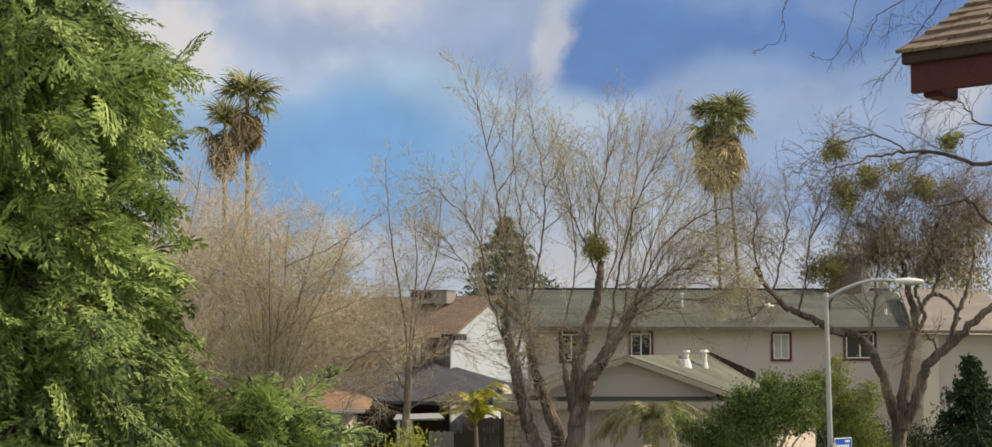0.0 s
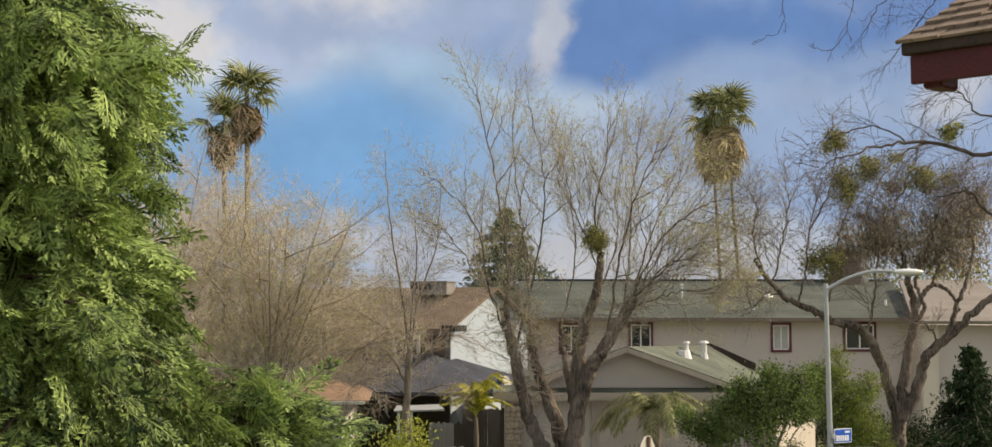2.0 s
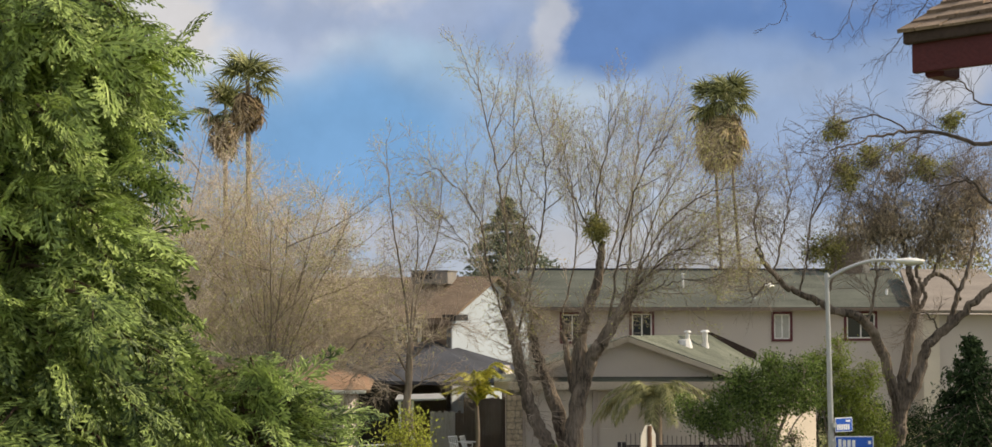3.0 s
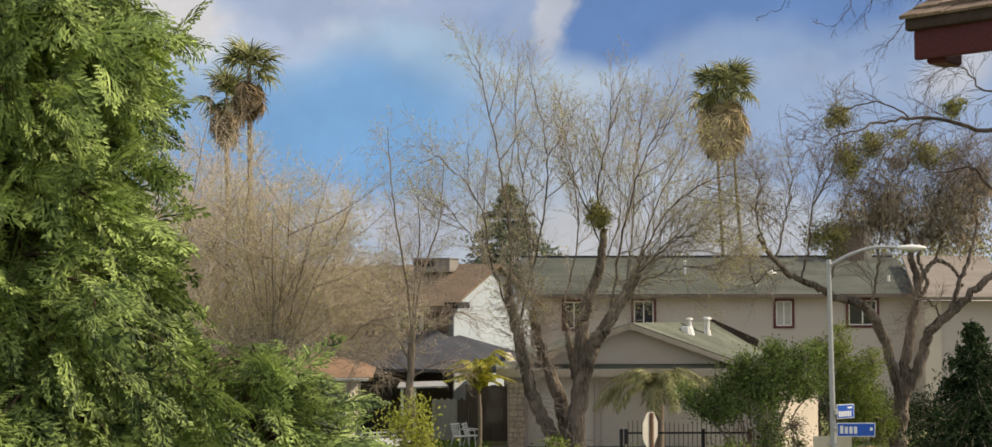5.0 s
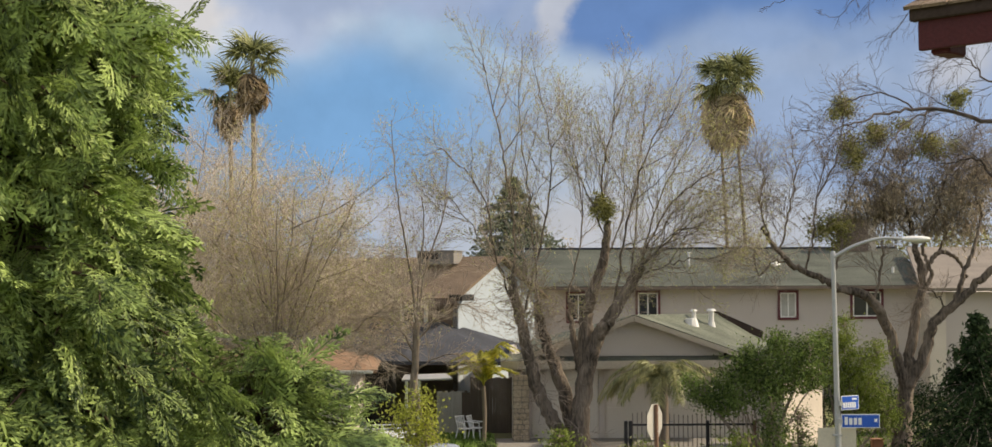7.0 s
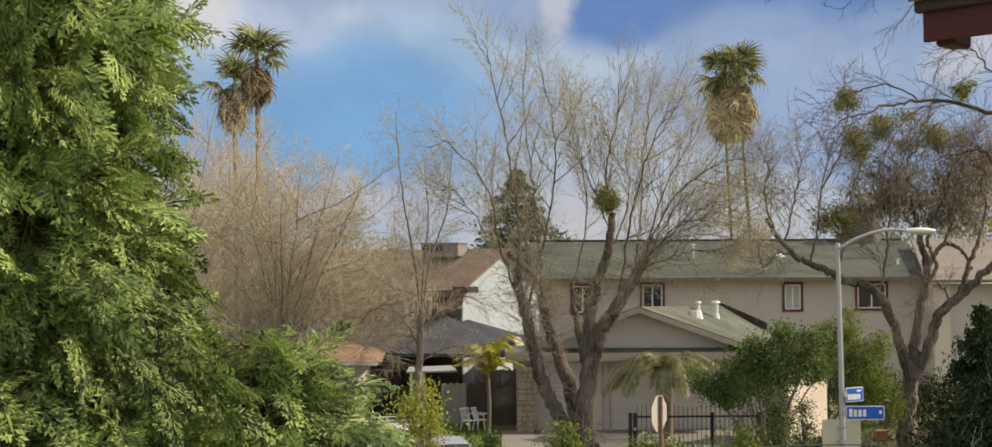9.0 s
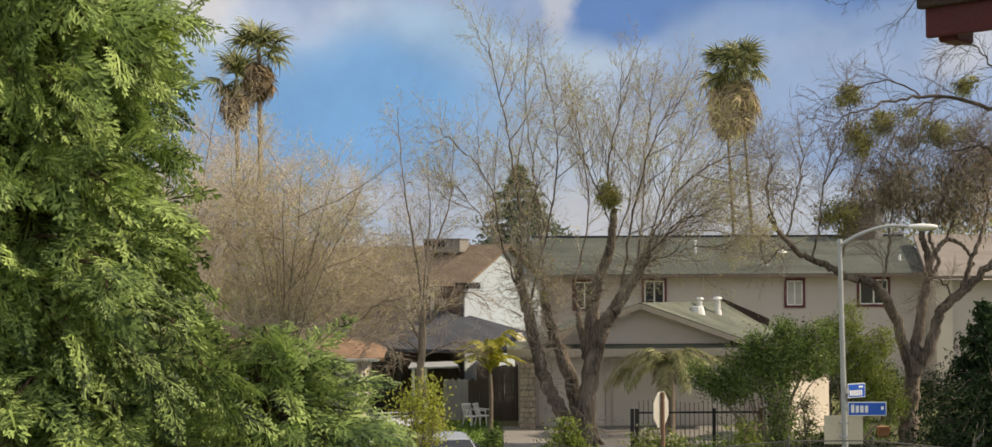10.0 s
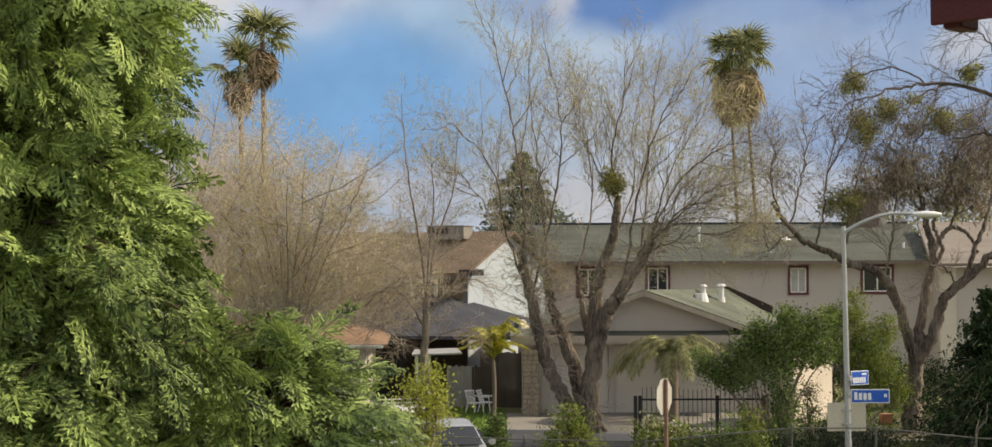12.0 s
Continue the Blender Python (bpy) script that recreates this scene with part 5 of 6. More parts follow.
shrub("shrub", (4.67, 31.6, 0), [(-0.3, 0, 0.95, 0.45, 0.4, 0.45), (0.35, 0, 0.85, 0.5, 0.4, 0.4), (0.8, 0, 0.9, 0.3, 0.3, 0.5)], 0.08, "shrub", 118, "dark green rounded shrub by the street")
shrub("shrub", (5.78, 31.8, 0), [(0, 0, 1.1, 0.22, 0.2, 0.55), (0.1, 0, 0.7, 0.35, 0.3, 0.5)], 0.14, "shrub_light", 119, "upright spiky grey-green shrub by the street", long=5)
shrub("golden_shrub", (-1.45, 28.0, 0), [(0.05, 0, 2.65, 0.28, 0.3, 0.40), (-0.2, 0, 2.3, 0.34, 0.3, 0.45), (0.22, 0, 2.15, 0.30, 0.3, 0.45), (0.0, 0, 1.6, 0.36, 0.3, 0.5)], 0.075, "gold_leaf", 120, "yellow-green leafy shrub beside the parked cars", density=0.9)
shrub("shrub", (12.82, 45.5, 0), [(0, 0, 1.3, 0.6, 0.5, 0.9), (0.9, 0, 1.1, 0.6, 0.5, 0.8), (1.7, 0, 1.0, 0.7, 0.5, 0.9)], 0.08, "conifer", 121, "dark green hedge shrub behind the old tree")
shrub("shrub", (11.24, 45.8, 0), [(0, 0, 1.2, 0.7, 0.5, 0.9), (0.8, 0, 1.3, 0.5, 0.5, 0.9)], 0.08, "conifer", 122, "dark green hedge shrub behind the old tree")
shrub("ground_cover", (9.95, 34.0, 0), [(-1.2, 0, 0.35, 0.8, 0.5, 0.3), (0.2, 0, 0.3, 0.9, 0.5, 0.3), (1.4, 0, 0.35, 0.9, 0.5, 0.3)], 0.09, "shrub_light", 123, "low yellow-green weeds along the fence", density=0.7, long=3)
shrub("ground_cover", (7.37, 34.0, 0), [(-0.8, 0, 0.35, 0.7, 0.5, 0.35), (0.6, 0, 0.35, 0.8, 0.5, 0.35)], 0.09, "shrub", 124, "low green weeds along the fence", density=0.7, long=3)


for k, (x, zt_, mt, lab) in enumerate(((6.69, 0.9, "conifer", "dark green low hedge shrub along the fence"), (7.83, 1.05, "conifer", "dark green low hedge shrub along the fence"), (8.80, 0.95, "conifer", "dark green low hedge shrub along the fence"), (9.95, 0.6, "shrub_light", "low yellow-green grass clump along the fence"), (10.86, 1.15, "conifer", "dark green low hedge shrub along the fence"), (5.55, 0.7, "shrub", "low green shrub along the fence"))):
    shrub("hedge_shrub", (x, 32.4, 0), [(-0.35, 0, zt_ * 0.55, 0.5, 0.4, zt_ * 0.5), (0.35, 0, zt_ * 0.6, 0.5, 0.4, zt_ * 0.5), (0.0, 0.2, zt_ * 0.8, 0.4, 0.35, zt_ * 0.4)], 0.08, mt, 150 + k, lab, group="low planting along the fence", density=1.2, long=3)


def conifer(at, height, radius, seed, material, label, layers=30, leaf=0.16, per=22, name="conifer_tree", droop=0.25, base=0.1, spread=0.10):
    """Layered evergreen: whorled boughs with hanging needles."""
    rc = random.Random(seed)
    t = empty(name, at, label=label, category="tree")
    w, pts = Wood(), []
    w.tube(bend([(0, 0, -0.05), (0.04, 0, height * 0.5), (0, 0, height)], 8), radius * 0.09, 0.02, 9)
    w.mesh("trunk", "bark", t)
    b = Wood()
    for k in range(layers):
        u = (k + rc.random()) / layers
        z_ = height * (base + (1 - base) * u)
        n_ = 9
        for q in range(n_):
            a = rc.uniform(0, 6.283)
            L = radius * (1 - u) ** 0.95 * rc.uniform(0.5, 1.12) + 0.08
            d = Vector((math.cos(a), math.sin(a), 0))
            line = bend([(0, 0, z_), tuple(d * L * 0.5 + Vector((0, 0, z_ + L * 0.08))), tuple(d * L + Vector((0, 0, z_ - L * droop)))], 5)
            b.tube(line, 0.03 * (1 - u) + 0.008, 0.006, 3)
            for _ in range(int(per * (0.35 + L / radius))):
                i = rc.uniform(1.5, len(line) - 1.01)
                p = line[int(i)].lerp(line[int(i) + 1], i % 1)
                sp = spread * L + 0.05
                pts.append(p + Vector((rc.gauss(0, sp), rc.gauss(0, sp), rc.gauss(-0.05, 0.06))))
    tagged(b.mesh("bough_wood", "twig_dark", t), kind="stuff")
    tagged(leaf_mesh("foliage", pts, leaf, material, t, seed, long=3.0, flat=0.4), kind="stuff")
    return t


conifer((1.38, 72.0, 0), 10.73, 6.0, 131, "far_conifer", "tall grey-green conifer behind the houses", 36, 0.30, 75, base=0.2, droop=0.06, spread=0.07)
conifer((11.80, 33.0, 0), 4.35, 2.3, 132, "conifer", "dense dark green conifer beside the fence", 34, 0.15, 85, droop=0.15, base=0.02)
shrub("distant_tree", (5.82, 92, 0), [(0, 0, 6.0, 2.5, 2, 2.2)], 0.3, "deadleaf", 133, "distant brown budding tree behind the roofs", "tree", clump=0.4, per=14, density=0.1)
shrub("distant_tree", (14.72, 95, 0), [(-1.5, 0, 6.0, 3.5, 2, 2.5), (2.5, 0, 5.5, 3, 2, 2.2)], 0.3, "deadleaf", 134, "distant tan budding tree behind the roofs", "tree", clump=0.45, per=12, density=0.12)
shrub("distant_tree", (29.62, 90, 0), [(-2, 0, 6.0, 3.5, 2, 2.5), (3, 0, 6, 4, 2, 3), (-7, 0, 5.2, 2.5, 2, 2)], 0.3, "mistletoe", 135, "distant olive evergreen tree behind the roofs", "tree", clump=0.45, per=20, density=0.32)
shrub("distant_tree", (-14.62, 74, 0), [(-3, 0, 4.5, 5, 2, 3), (5, 0, 4.0, 4, 2, 2.6), (-12, 0, 4, 5, 2, 3)], 0.3, "deadleaf", 136, "distant brown bare thicket behind the houses", "tree", clump=0.45, per=16, density=0.2)

# sunlit beige wall end behind the shrubs
shed = empty("beige_garden_wall", (8.78, 40.8, 0), 52, label="sunlit beige stucco wall end behind the shrubs", category="wall")
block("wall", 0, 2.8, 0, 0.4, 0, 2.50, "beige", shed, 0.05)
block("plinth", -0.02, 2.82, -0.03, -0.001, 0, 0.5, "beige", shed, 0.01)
bin_ = empty("storage_box", (11.66, 41.2, 0.14), label="small orange-brown storage box by the hedge", category="box")
block("body", -0.16, 0.16, -0.15, 0.15, 0, 0.28, "orange", bin_, 0.02)
block("lid", -0.18, 0.18, -0.17, 0.17, 0.281, 0.32, "orange", bin_, 0.012)

# ---- street lamp with signs ----
YL = 30.0
lamp = empty("street_lamp", (7.67, YL, 0), label="grey galvanised street lamp with curved arm and cobra head", category="street lamp")
lx = 7.67
top = Vector((7.59, 30.00, 5.77)) - Vector((lx, YL, 0))
part("base_plate", box(bmesh.new(), -0.2, 0.2, -0.2, 0.2, -0.04, 0.03, 0.01), "metal", lamp)
pole = Wood()
pole.tube([Vector((0, 0, 0)), top * 0.5, top], 0.078, 0.046, 7)
pole.mesh("pole", "metal", lamp, "tapered galvanised pole")
part("cap", rod(bmesh.new(), top - Vector((0, 0, 0.03)), top + Vector((0, 0, 0.06)), 0.06, 0.045, 12), "metal", lamp)
arm = Wood()
a0, a3 = top + Vector((0, 0, -0.08)), Vector((9.21, 30.00, 6.09)) - Vector((lx, YL, 0))
arm.tube(bend([tuple(a0), tuple(Vector((8.03, 30.00, 5.93)) - Vector((lx, YL, 0))), tuple(Vector((8.59, 30.00, 6.10)) - Vector((lx, YL, 0))), tuple(a3)], 8), 0.042, 0.032, 10)
arm.mesh("arm", "metal", lamp)
bm = bmesh.new()
bmesh.ops.create_uvsphere(bm, u_segments=16, v_segments=10, radius=1, matrix=Matrix.Translation(a3 + Vector((0.20, 0, 0.0))) @ Matrix.Diagonal((0.34, 0.13, 0.07, 1)))
part("lamp_head", bm, "metal_white", lamp, "pale cobra head lamp housing")
bm = bmesh.new()
bmesh.ops.create_uvsphere(bm, u_segments=14, v_segments=8, radius=1, matrix=Matrix.Translation(a3 + Vector((0.24, 0, -0.045))) @ Matrix.Diagonal((0.17, 0.09, 0.06, 1)))
part("lens", bm, "curtain", lamp)


def street_sign(at, turn, wide, high, bars, label):
    """A blade sign: white border, blue face, plain bars where its writing stands."""
    s_ = empty("street_sign", at, turn, label, "street sign", "street name signs")
    block("plate", 0.0, wide, -0.008, 0.008, -high / 2, high / 2, "sign_white", s_, 0.003)
    block("face", 0.018, wide - 0.018, -0.013, -0.0085, -high / 2 + 0.018, high / 2 - 0.018, "blue", s_)
    for x0, x1, z0, z1 in bars:
        block("lettering", x0, x1, -0.0165, -0.0135, z0, z1, "sign_white", s_)
    block("bracket", -0.07, 0.03, -0.03, 0.03, -0.05, 0.05, "metal", s_, 0.008)
    return s_


street_sign((7.69, 29.90, 2.14), 0, 0.84, 0.30, [(0.07 + k * 0.10, 0.14 + k * 0.10, -0.08, 0.07 + 0.02 * (k == 0)) for k in range(4)] + [(0.72, 0.78, -0.02, 0.05)], "blue street name sign with white lettering on the lamp pole")
street_sign((7.69, 29.88, 2.53), 28, 0.50, 0.31, [(0.05 + k * 0.062, 0.095 + k * 0.062, -0.11, 0.01) for k in range(6)] + [(0.30, 0.43, 0.06, 0.10)], "bright blue street name sign angled on the lamp pole")
panel = empty("back_panel_sign", (7.62, 29.84, 1.68), label="cream rectangular sign panel seen from behind on the pole", category="sign")
block("plate", -0.42, 0.42, 0.16, 0.172, -0.31, 0.31, "cream", panel, 0.004)
for zz in (-0.15, 0.15):
    block("strap", -0.10, 0.10, 0.09, 0.16, zz - 0.02, zz + 0.02, "metal", panel, 0.004)
part("back_plate_screw", rod(bmesh.new(), (0.2, 0.15, 0.1), (0.2, 0.16, 0.1), 0.012, 0.012, 8), "metal", panel)

# stop sign seen from behind
stop = empty("stop_sign", (3.53, 29.0, 0), 58, "octagonal road sign seen from behind on a rusty post", "road sign")
sz = 2.24
bm = bmesh.new()
bmesh.ops.create_cone(bm, cap_ends=True, segments=8, radius1=0.40, radius2=0.40, depth=0.006, matrix=pose(0, 0, sz, 90, 0, 0) @ pose(0, 0, 0, 0, 0, 22.5))
part("plate", bm, "sign_back", stop, "bare grey metal sign back")
block("post", -0.035, 0.035, -0.075, -0.005, -0.05, sz + 0.36, "rust", stop, 0.006)
for zz in (-0.2, 0.2):
    part("bolt", rod(bmesh.new(), (0, -0.085, sz + zz), (0, -0.07, sz + zz), 0.016, 0.016, 8), "metal", stop)

# ---- iron fence on the drive ----
YF = 36.5
iron = empty("iron_fence", label="black iron picket fence with square posts", category="fence")
ix0, ix1 = 3.80, 7.09
zt = 1.42
for x, mt in ((ix0, "iron"), (ix0 - 0.12, "iron"), ((ix0 + ix1) / 2 + 0.4, "iron"), (ix1, "rust")):
    block("post", x - 0.045, x + 0.045, YF - 0.045, YF + 0.045, -0.04, zt + 0.08, mt, iron, 0.006)
for zz in (zt, zt - 1.15):
    block("rail", ix0, ix1, YF - 0.025, YF + 0.025, zz - 0.05, zz, "iron", iron, 0.004)
for k in range(27):
    x = ix0 + (ix1 - ix0) * (k + 0.5) / 27
    block("picket", x - 0.011, x + 0.011, YF - 0.011, YF + 0.011, 0.02, zt + 0.28 + 0.05 * math.sin(k * 0.4), "wood", iron)

# ---- pipe and wire fence along the street ----
wire = empty("chain_link_fence", label="low galvanised chain-link fence with pipe rail", category="fence")
YW = 29.2
stops = [-1.94, 0.59, 3.16, 6.25, 8.03, 10.15, 11.49]
tops = [1.43, 1.32, 1.27, 1.54, 1.54, 1.32, 1.24]
for x, zz in zip(stops, tops):
    part("post", rod(bmesh.new(), (x, YW, -0.04), (x, YW, zz + 0.06), 0.026, 0.026, 8), "dull_metal", wire)
    part("post_cap", rod(bmesh.new(), (x, YW, zz + 0.06), (x, YW, zz + 0.09), 0.032, 0.012, 8), "dull_metal", wire)
for k in range(len(stops) - 1):
    part("rail", rod(bmesh.new(), (stops[k], YW, tops[k]), (stops[k + 1], YW, tops[k + 1]), 0.014, 0.014, 8), "dull_metal", wire)
    net = Wood()
    n_ = int((stops[k + 1] - stops[k]) / 0.09)
    for i in range(n_):
        for s_ in (0, 1):
            xa, xb = stops[k] + i * 0.09, stops[k] + min(i + 8, n_) * 0.09
            if s_:
                xa, xb = xb, xa
            ta = tops[k] + (tops[k + 1] - tops[k]) * (xa - stops[k]) / (stops[k + 1] - stops[k])
            net.tube([Vector((xb, YW, 0.02)), Vector((xa, YW, ta))], 0.002, 0.002, 3)
    net.mesh("netting", "dull_metal", wire)
part("bent_rod", rod(rod(bmesh.new(), (10.09, 29.0, 0), (10.09, 29.0, 1.51), 0.02, 0.02, 8), (10.09, 29.0, 1.51), (10.29, 29.0, 1.69), 0.02, 0.02, 8), "dull_metal", wire)


# ---- parked cars ----
def car(at, turn, paint, label, long=4.5, wide=1.78, high=1.48, rack=False):
    c = empty("car", at, turn, label, "car", "parked cars")
    hx, hy = wide / 2, long / 2

    def loft(secs):
        bm = bmesh.new()
        rings = [[bm.verts.new((x * s_[1], s_[0], s_[2] + (s_[3] - s_[2]) * z_)) for x, z_ in ((-1, 0), (-1.03, 0.5), (-0.93, 0.93), (-0.75, 1.0), (0, 1.03), (0.75, 1.0), (0.93, 0.93), (1.03, 0.5), (1, 0))] for s_ in secs]
        for a, b in zip(rings, rings[1:]):
            for i in range(8):
                bm.faces.new((a[i], a[i + 1], b[i + 1], b[i]))
            bm.faces.new((a[8], a[0], b[0], b[8]))
        bm.faces.new(rings[0])
        bm.faces.new(rings[-1][::-1])
        bmesh.ops.bevel(bm, geom=[e for e in bm.edges if e.calc_length() > 0.5], offset=0.02, segments=1, affect="EDGES")
        return bm

    b = loft([(-hy, hx * 0.86, 0.36, 0.72), (-hy + 0.12, hx * 0.95, 0.25, 0.82), (-hy * 0.5, hx, 0.22, 0.92), (hy * 0.5, hx, 0.22, 0.95), (hy - 0.1, hx * 0.95, 0.26, 0.93), (hy, hx * 0.88, 0.36, 0.82)])
    part("body", b, paint, c)
    b = loft([(-hy * 0.42, hx * 0.86, 0.88, 0.94), (-hy * 0.05, hx * 0.72, 0.88, high - 0.06), (hy * 0.25, hx * 0.73, 0.88, high), (hy * 0.62, hx * 0.70, 0.88, high - 0.08), (hy * 0.93, hx * 0.82, 0.88, 0.95)])
    part("cabin", b, paint, c)
    zt_, zb_ = high - 0.13, 1.0
    slab("windscreen", [(-hx * 0.60, -hy * 0.09, zt_), (hx * 0.60, -hy * 0.09, zt_), (hx * 0.70, -hy * 0.36, zb_), (-hx * 0.70, -hy * 0.36, zb_)], 0.02, "glass", c).location = (0, -0.06, 0.05)
    slab("rear_window", [(-hx * 0.58, hy * 0.66, zt_), (hx * 0.58, hy * 0.66, zt_), (hx * 0.68, hy * 0.87, zb_), (-hx * 0.68, hy * 0.87, zb_)], 0.02, "glass", c).location = (0, 0.05, 0.05)
    for s_ in (-1, 1):
        for y0, y1 in ((-hy * 0.15, hy * 0.2), (hy * 0.24, hy * 0.6)):
            bm = bmesh.new()
            q = [(s_ * hx * 0.775, y0 + 0.06, high - 0.17), (s_ * hx * 0.775, y1 - 0.04, high - 0.17), (s_ * hx * 0.90, y1, 1.0), (s_ * hx * 0.90, y0 - 0.05, 1.0)]
            va_ = [bm.verts.new(p) for p in q]
            vb_ = [bm.verts.new((p[0] - s_ * 0.06, p[1], p[2])) for p in q]
            bm.faces.new(va_)
            bm.faces.new(vb_[::-1])
            for i in range(4):
                bm.faces.new((va_[i], vb_[i], vb_[(i + 1) % 4], va_[(i + 1) % 4]))
            part("side_window", bm, "glass", c)
        for y in (-hy * 0.62, hy * 0.60):
            wheel = empty("wheel", (s_ * (hx - 0.1), y, 0.31))
            wheel.parent = c
            part("tyre", rod(bmesh.new(), (-0.1, 0, 0), (0.1, 0, 0), 0.31, 0.31, 24), "rubber", wheel)
            part("rim", rod(bmesh.new(), (s_ * 0.06, 0, 0), (s_ * 0.115, 0, 0), 0.2, 0.18, 16), "metal", wheel)
        block("mirror", s_ * hx * 1.02 - 0.08, s_ * hx * 1.02 + 0.08, -hy * 0.26, -hy * 0.19, 0.98, 1.12, paint, c, 0.03)
        block("tail_lamp", s_ * hx * 0.72 - 0.13, s_ * hx * 0.72 + 0.13, hy - 0.06, hy + 0.02, 0.68, 0.84, "lamp_red", c, 0.02)
        block("headlamp", s_ * hx * 0.66 - 0.15, s_ * hx * 0.66 + 0.15, -hy - 0.01, -hy + 0.1, 0.60, 0.72, "curtain", c, 0.02)
        if rack:
            part("roof_rail", rod(bmesh.new(), (s_ * hx * 0.62, -hy * 0.02, high + 0.07), (s_ * hx * 0.62, hy * 0.6, high + 0.04), 0.02, 0.02, 8), "metal", c)
    if rack:
        for y in (hy * 0.05, hy * 0.45):
            bm = rod(bmesh.new(), (-hx * 0.66, y, high + 0.12), (hx * 0.66, y, high + 0.12), 0.02, 0.02, 8)
            for s_ in (-0.62, 0.62):
                rod(bm, (s_ * hx, y, high - 0.04), (s_ * hx, y, high + 0.12), 0.018, 0.018, 6)
            part("cross_bar", bm, "metal", c)
    return c


car((-2.19, 33.6, 0.012), 18, "car_white", "white parked car with a roof rack behind shrubs", 4.4, 1.75, 1.50, True)
car((-1.10, 31.2, 0.012), 12, "car_silver", "silver parked car by the street fence", 4.5, 1.78, 1.45)

# ---- eave of the near house ----
eave = empty("red_eave_house", (2.384, 7.500, 6.624), -45, label="corner of a roof with brown shakes and dark red fascia", category="house")
fh, far = 0.165, 2.2
run, rise, hip = 0.125, 0.070, 0.02
pitch_ = math.degrees(math.atan2(rise, run))
block("fascia", 0, far, 0, 0.04, -fh, 0, "red", eave, 0.004, "dark red painted fascia board")
block("rafter_end", 0.05, 0.16, 0.045, 0.25, -fh - 0.024, -0.03, "red", eave, 0.008)
block("wall", 0.5, far, 0.7, 1.6, -6.62, 0.2, "taupe", eave)
slab("barge_board", [(0.002, 0.041, -0.005), (0.04, 0.041, -0.005), (0.04 + hip * 14, run * 14, rise * 14 - 0.03), (0.002 + hip * 14, run * 14, rise * 14 - 0.03)], 0.15, "red", eave)
slab("soffit", [(0.041, 0.041, -0.005), (far, 0.041, -0.005), (far, run * 14, rise * 14 - 0.03), (0.041 + hip * 14, run * 14, rise * 14 - 0.03)], 0.015, "red", eave)
# dark drip edge, with the shade below the shakes painted in
block("drip_edge", -0.035, far, -0.035, 0.02, -0.004, 0.066, "lip", eave, 0.006)
slab("roof_deck", [(-0.03, 0.021, 0.02), (far, 0.021, 0.02), (far, run * 14, rise * 14 + 0.0), (-0.03 + hip * 14, run * 14, rise * 14 + 0.0)], 0.022, "shake", eave)
rng = random.Random(7)
for r_ in range(14):
    x = -0.05 + hip * r_ + rng.uniform(-0.01, 0.01)
    while x < 1.3:
        w_ = rng.uniform(0.09, 0.2)
        th = rng.uniform(0.014, 0.026)
        m = Matrix.Translation((x, -0.05 + run * r_ + rng.uniform(-0.008, 0.008), 0.056 + rise * r_)) @ pose(0, 0, 0, pitch_ - 7, 0, 0)
        part("shingle", box(bmesh.new(), 0, w_ - 0.006, 0, 0.24, 0, th, 0.0, m), "shake", eave)
        x += w_


# ---- cedar ----
def spray_base(rs, length, pairs, side):
    """A flat fern-like spray in x (out) and y, made of narrow scale-leaf blades."""
    v, f = [], []

    def blade(p, a, L, w_, z_):
        c_, s_ = math.cos(a), math.sin(a)
        b = len(v)
        v.extend([(p[0], p[1], z_), (p[0] + c_ * L * 0.45 - s_ * w_, p[1] + s_ * L * 0.45 + c_ * w_, z_ + 0.002), (p[0] + c_ * L, p[1] + s_ * L, z_ - 0.002), (p[0] + c_ * L * 0.45 + s_ * w_, p[1] + s_ * L * 0.45 - c_ * w_, z_ + 0.002)])
        f.append((b, b + 1, b + 2, b + 3))

    blade((0, 0), 0, length, 0.007, 0)
    for k in range(pairs):
        u = (k + 0.6) / pairs
        for s_ in (-1, 1):
            o = (length * (u + 0.03 * s_), 0)
            a = s_ * radians(rs.uniform(34, 52))
            L = side * (1.15 - 0.85 * u) * rs.uniform(0.8, 1.15) * min(1, 0.5 + 2.2 * u)
            blade(o, a, L, 0.0075, rs.uniform(-0.006, 0.006))
            n_ = max(2, int(L / 0.032))
            for j in range(n_):
                t = (j + 0.8) / (n_ + 0.4)
                q = (o[0] + math.cos(a) * L * t, o[1] + math.sin(a) * L * t)
                for s2 in (-1, 1):
                    blade(q, a + s2 * radians(rs.uniform(28, 42)), L * 0.42 * (1.1 - 0.75 * t) + 0.015, 0.0068, rs.uniform(-0.009, 0.009))
    v = np.array(v)
    v[:, 2] -= 0.9 * v[:, 0] ** 2 + 0.6 * v[:, 1] ** 2
    return v, np.array(f)


rs_ = random.Random(3)
SPRAYS = [spray_base(rs_, rs_.uniform(0.22, 0.33), 7, rs_.uniform(0.105, 0.135)) for _ in range(5)]


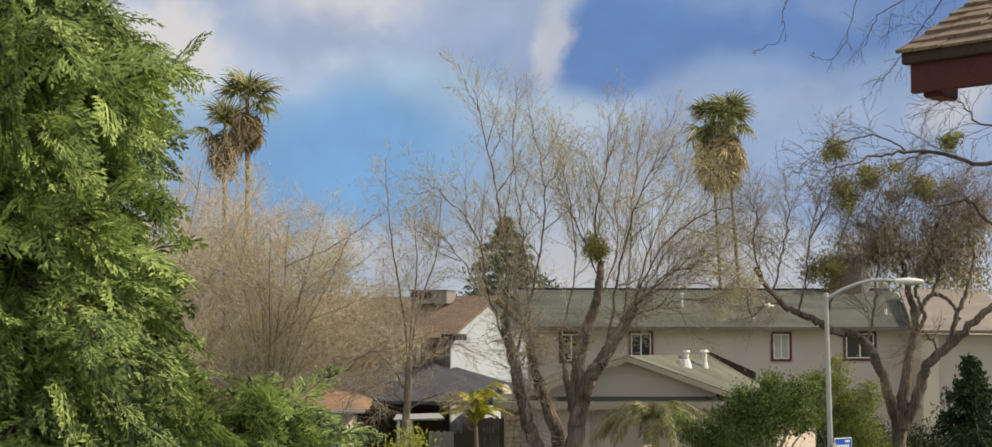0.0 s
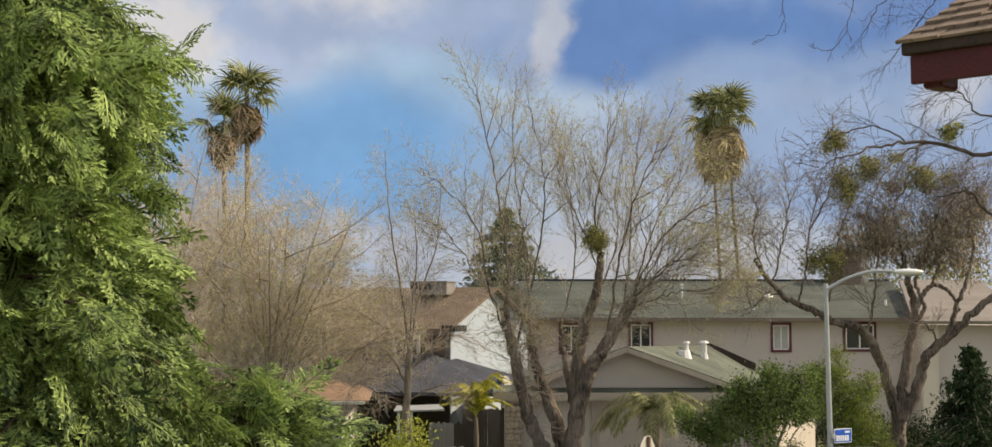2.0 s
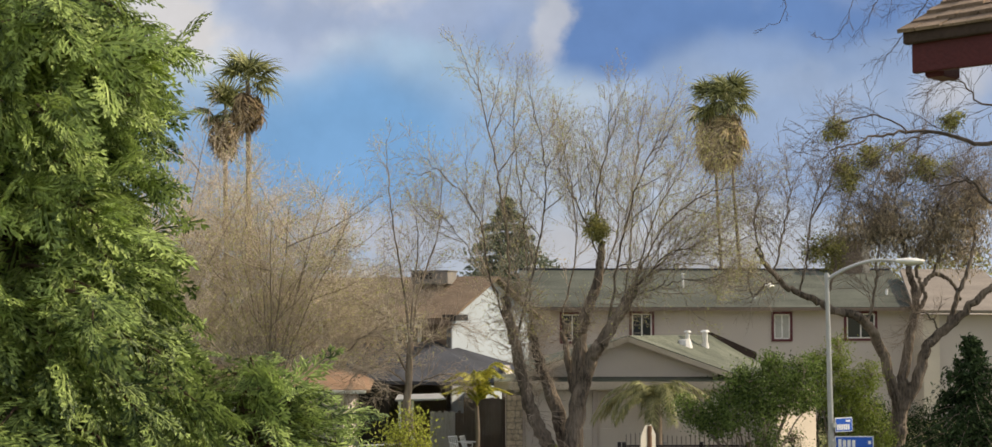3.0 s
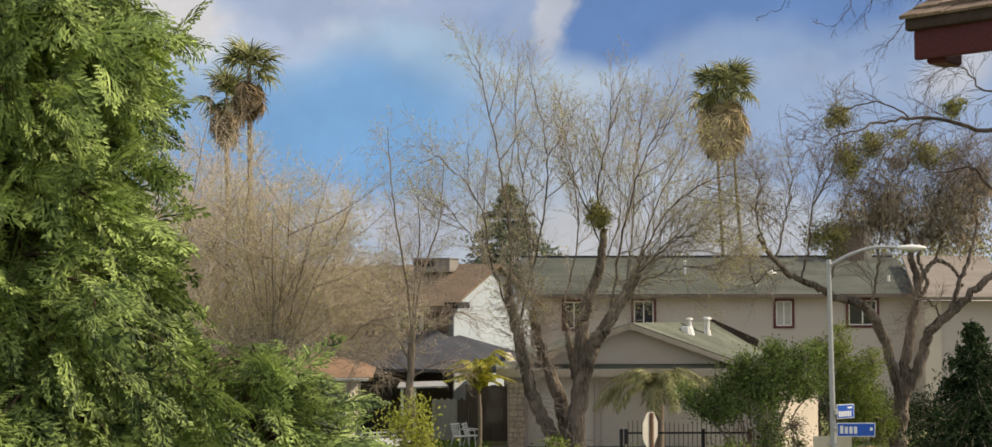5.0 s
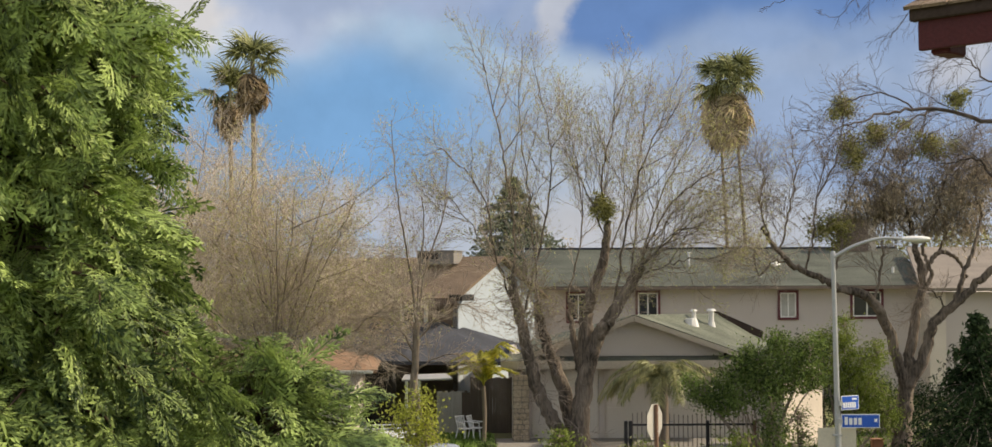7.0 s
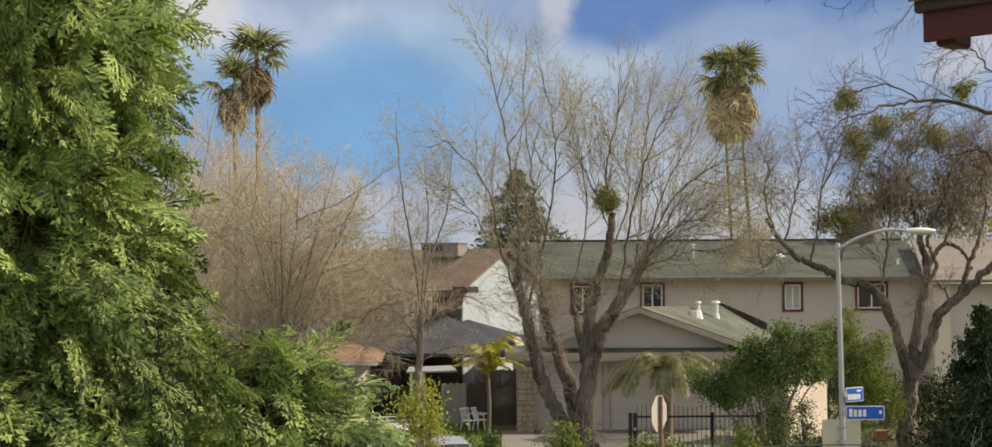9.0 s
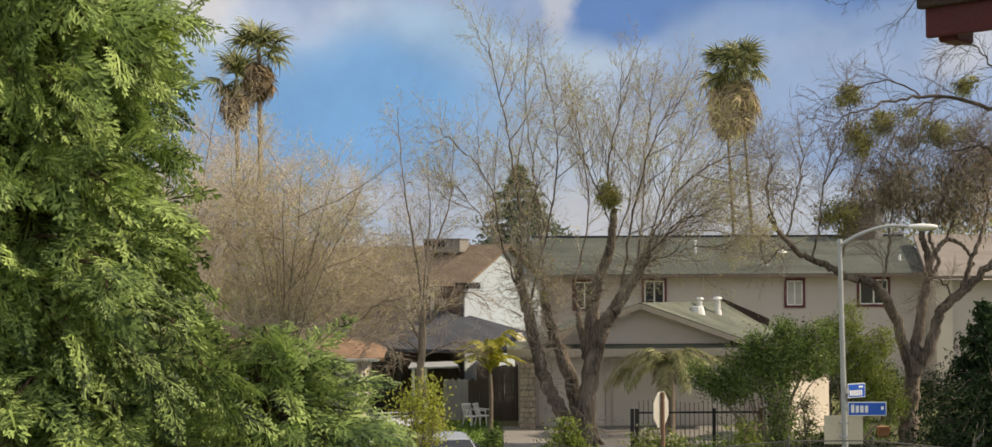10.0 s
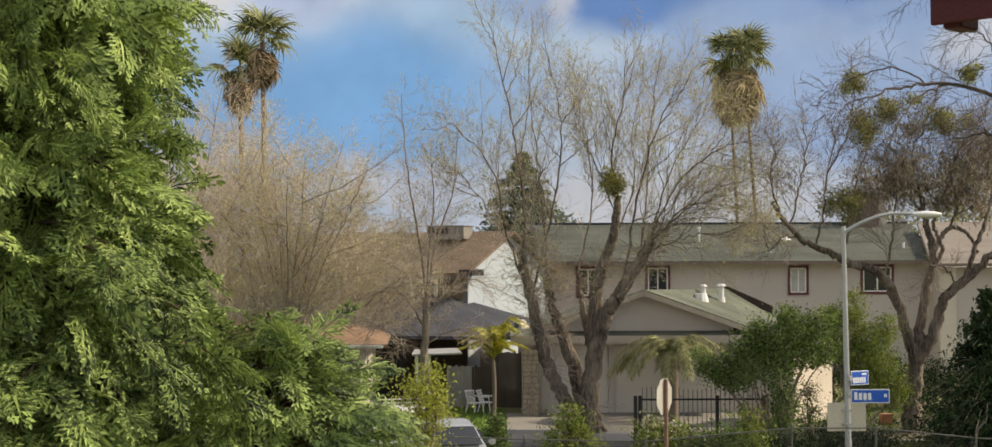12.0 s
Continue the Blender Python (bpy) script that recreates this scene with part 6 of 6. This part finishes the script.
def cedar(at, zlow, zhigh, radius, tiers, spokes, per, seed, label, scale=1.0, lift=0.15, droop=0.35, lean=-22, messy=26):
    """A conifer with flat sprays: boughs in loose tiers with dark gaps between, each a great frond of sprays."""
    rc = random.Random(seed)
    tree = empty("cedar_tree", at, label=label, category="tree")
    w = Wood()
    w.tube(bend([(0, 0, -0.05), (0.05, 0, zhigh * 0.4), (0.02, 0.02, zhigh * 0.8), (0, 0, zhigh)], 6), 0.05 + 0.02 * zhigh, 0.015, 10)
    w.mesh("trunk", "cedar_bark", tree, "fibrous red-brown trunk")
    for k in range(tiers * spokes):
        tier, spoke = divmod(k, spokes)
        a = 2 * math.pi * (spoke + 0.5 * (tier % 2)) / spokes + rc.gauss(0, 0.16)
        z_ = zlow + (zhigh - zlow) * (tier + 0.35 * math.sin(3 * a + tier) + rc.uniform(-0.22, 0.22)) / tiers
        L = radius(z_) * (rc.uniform(0.72, 1.08) if k % 5 else rc.uniform(1.05, 1.28))
        out, side = Vector((math.cos(a), math.sin(a), 0)), Vector((-math.sin(a), math.cos(a), 0))
        line = bend([tuple(Vector((0, 0, z_))), tuple(out * L * 0.4 + Vector((0, 0, z_ + L * lift)) + side * rc.gauss(0, 0.05)), tuple(out * L * 0.8 + Vector((0, 0, z_ + L * lift * 0.9)) + side * rc.gauss(0, 0.08)), tuple(out * L + Vector((0, 0, z_ + L * (lift - droop * 0.4))))], 5)
        lw = Wood()
        lw.tube(line, 0.008 + 0.010 * L, 0.003, 5)
        m = len(line) - 1
        vs, fs, base = [], [], 0
        n_ = int(per * (0.45 + 0.55 * L / 1.2))
        tip_tilt, tip_roll = rc.gauss(lean, 14), rc.gauss(0, 20)
        for q in range(n_):
            u = 0.18 + 0.82 * (q + 0.5 * rc.random()) / (n_ - 0.5)
            i = min(m - 1, int(u * m))
            p = line[i].lerp(line[i + 1], min(1, u * m - i))
            way = 1 if q % 2 else -1
            yaw = a + way * radians(rc.uniform(22, 58)) * (1.25 - 1.05 * u)
            tilt = rc.gauss(tip_tilt, messy) - 20 * (1 - u)
            rot = (Matrix.Rotation(yaw, 3, "Z") @ Matrix.Rotation(radians(-tilt), 3, "Y") @ Matrix.Rotation(radians(rc.gauss(tip_roll + way * 18, messy * 1.3)), 3, "X"))
            sv, sf = SPRAYS[rc.randrange(5)]
            sc = scale * rc.uniform(0.7, 1.4)
            off = Vector((rc.gauss(0, 0.04), rc.gauss(0, 0.04), rc.gauss(0, 0.05)))
            vs.append(sv * sc @ np.array(rot).T + np.array(p + off))
            fs.append(sf + base)
            base += len(sv)
            lw.tube([p, p + off], 0.003, 0.002, 3)
        bough = lw.mesh("bough", "cedar_bark", tree)
        tagged(raw("spray", np.concatenate(vs).tolist(), np.concatenate(fs).tolist(), "cedar", bough), kind="stuff")
    return tree


def big_cedar_radius(z):
    reach = 0.20 * math.exp(-((z - 6.62) / 0.28) ** 2)
    if z > 6.4:
        return reach + (max(0.2, 0.68 - (z - 6.4) * 0.55) if z < 7.4 else max(0.12, 0.20 - (z - 7.4) * 0.10))
    return reach + 0.68 + (6.4 - z) * 0.16


cedar((-2.601, 7.6, 0), 2.6, 9.2, big_cedar_radius, 34, 13, 15, 141, "tall dense green cedar with flat drooping sprays")
cedar((-1.32, 8.0, 0), 2.6, 4.88, lambda z: min(0.60, 0.05 + (4.80 - z) * 0.80), 13, 10, 10, 142, "young green cedar with upright leading shoots", 0.95, 0.20, 0.1, 4, 20)
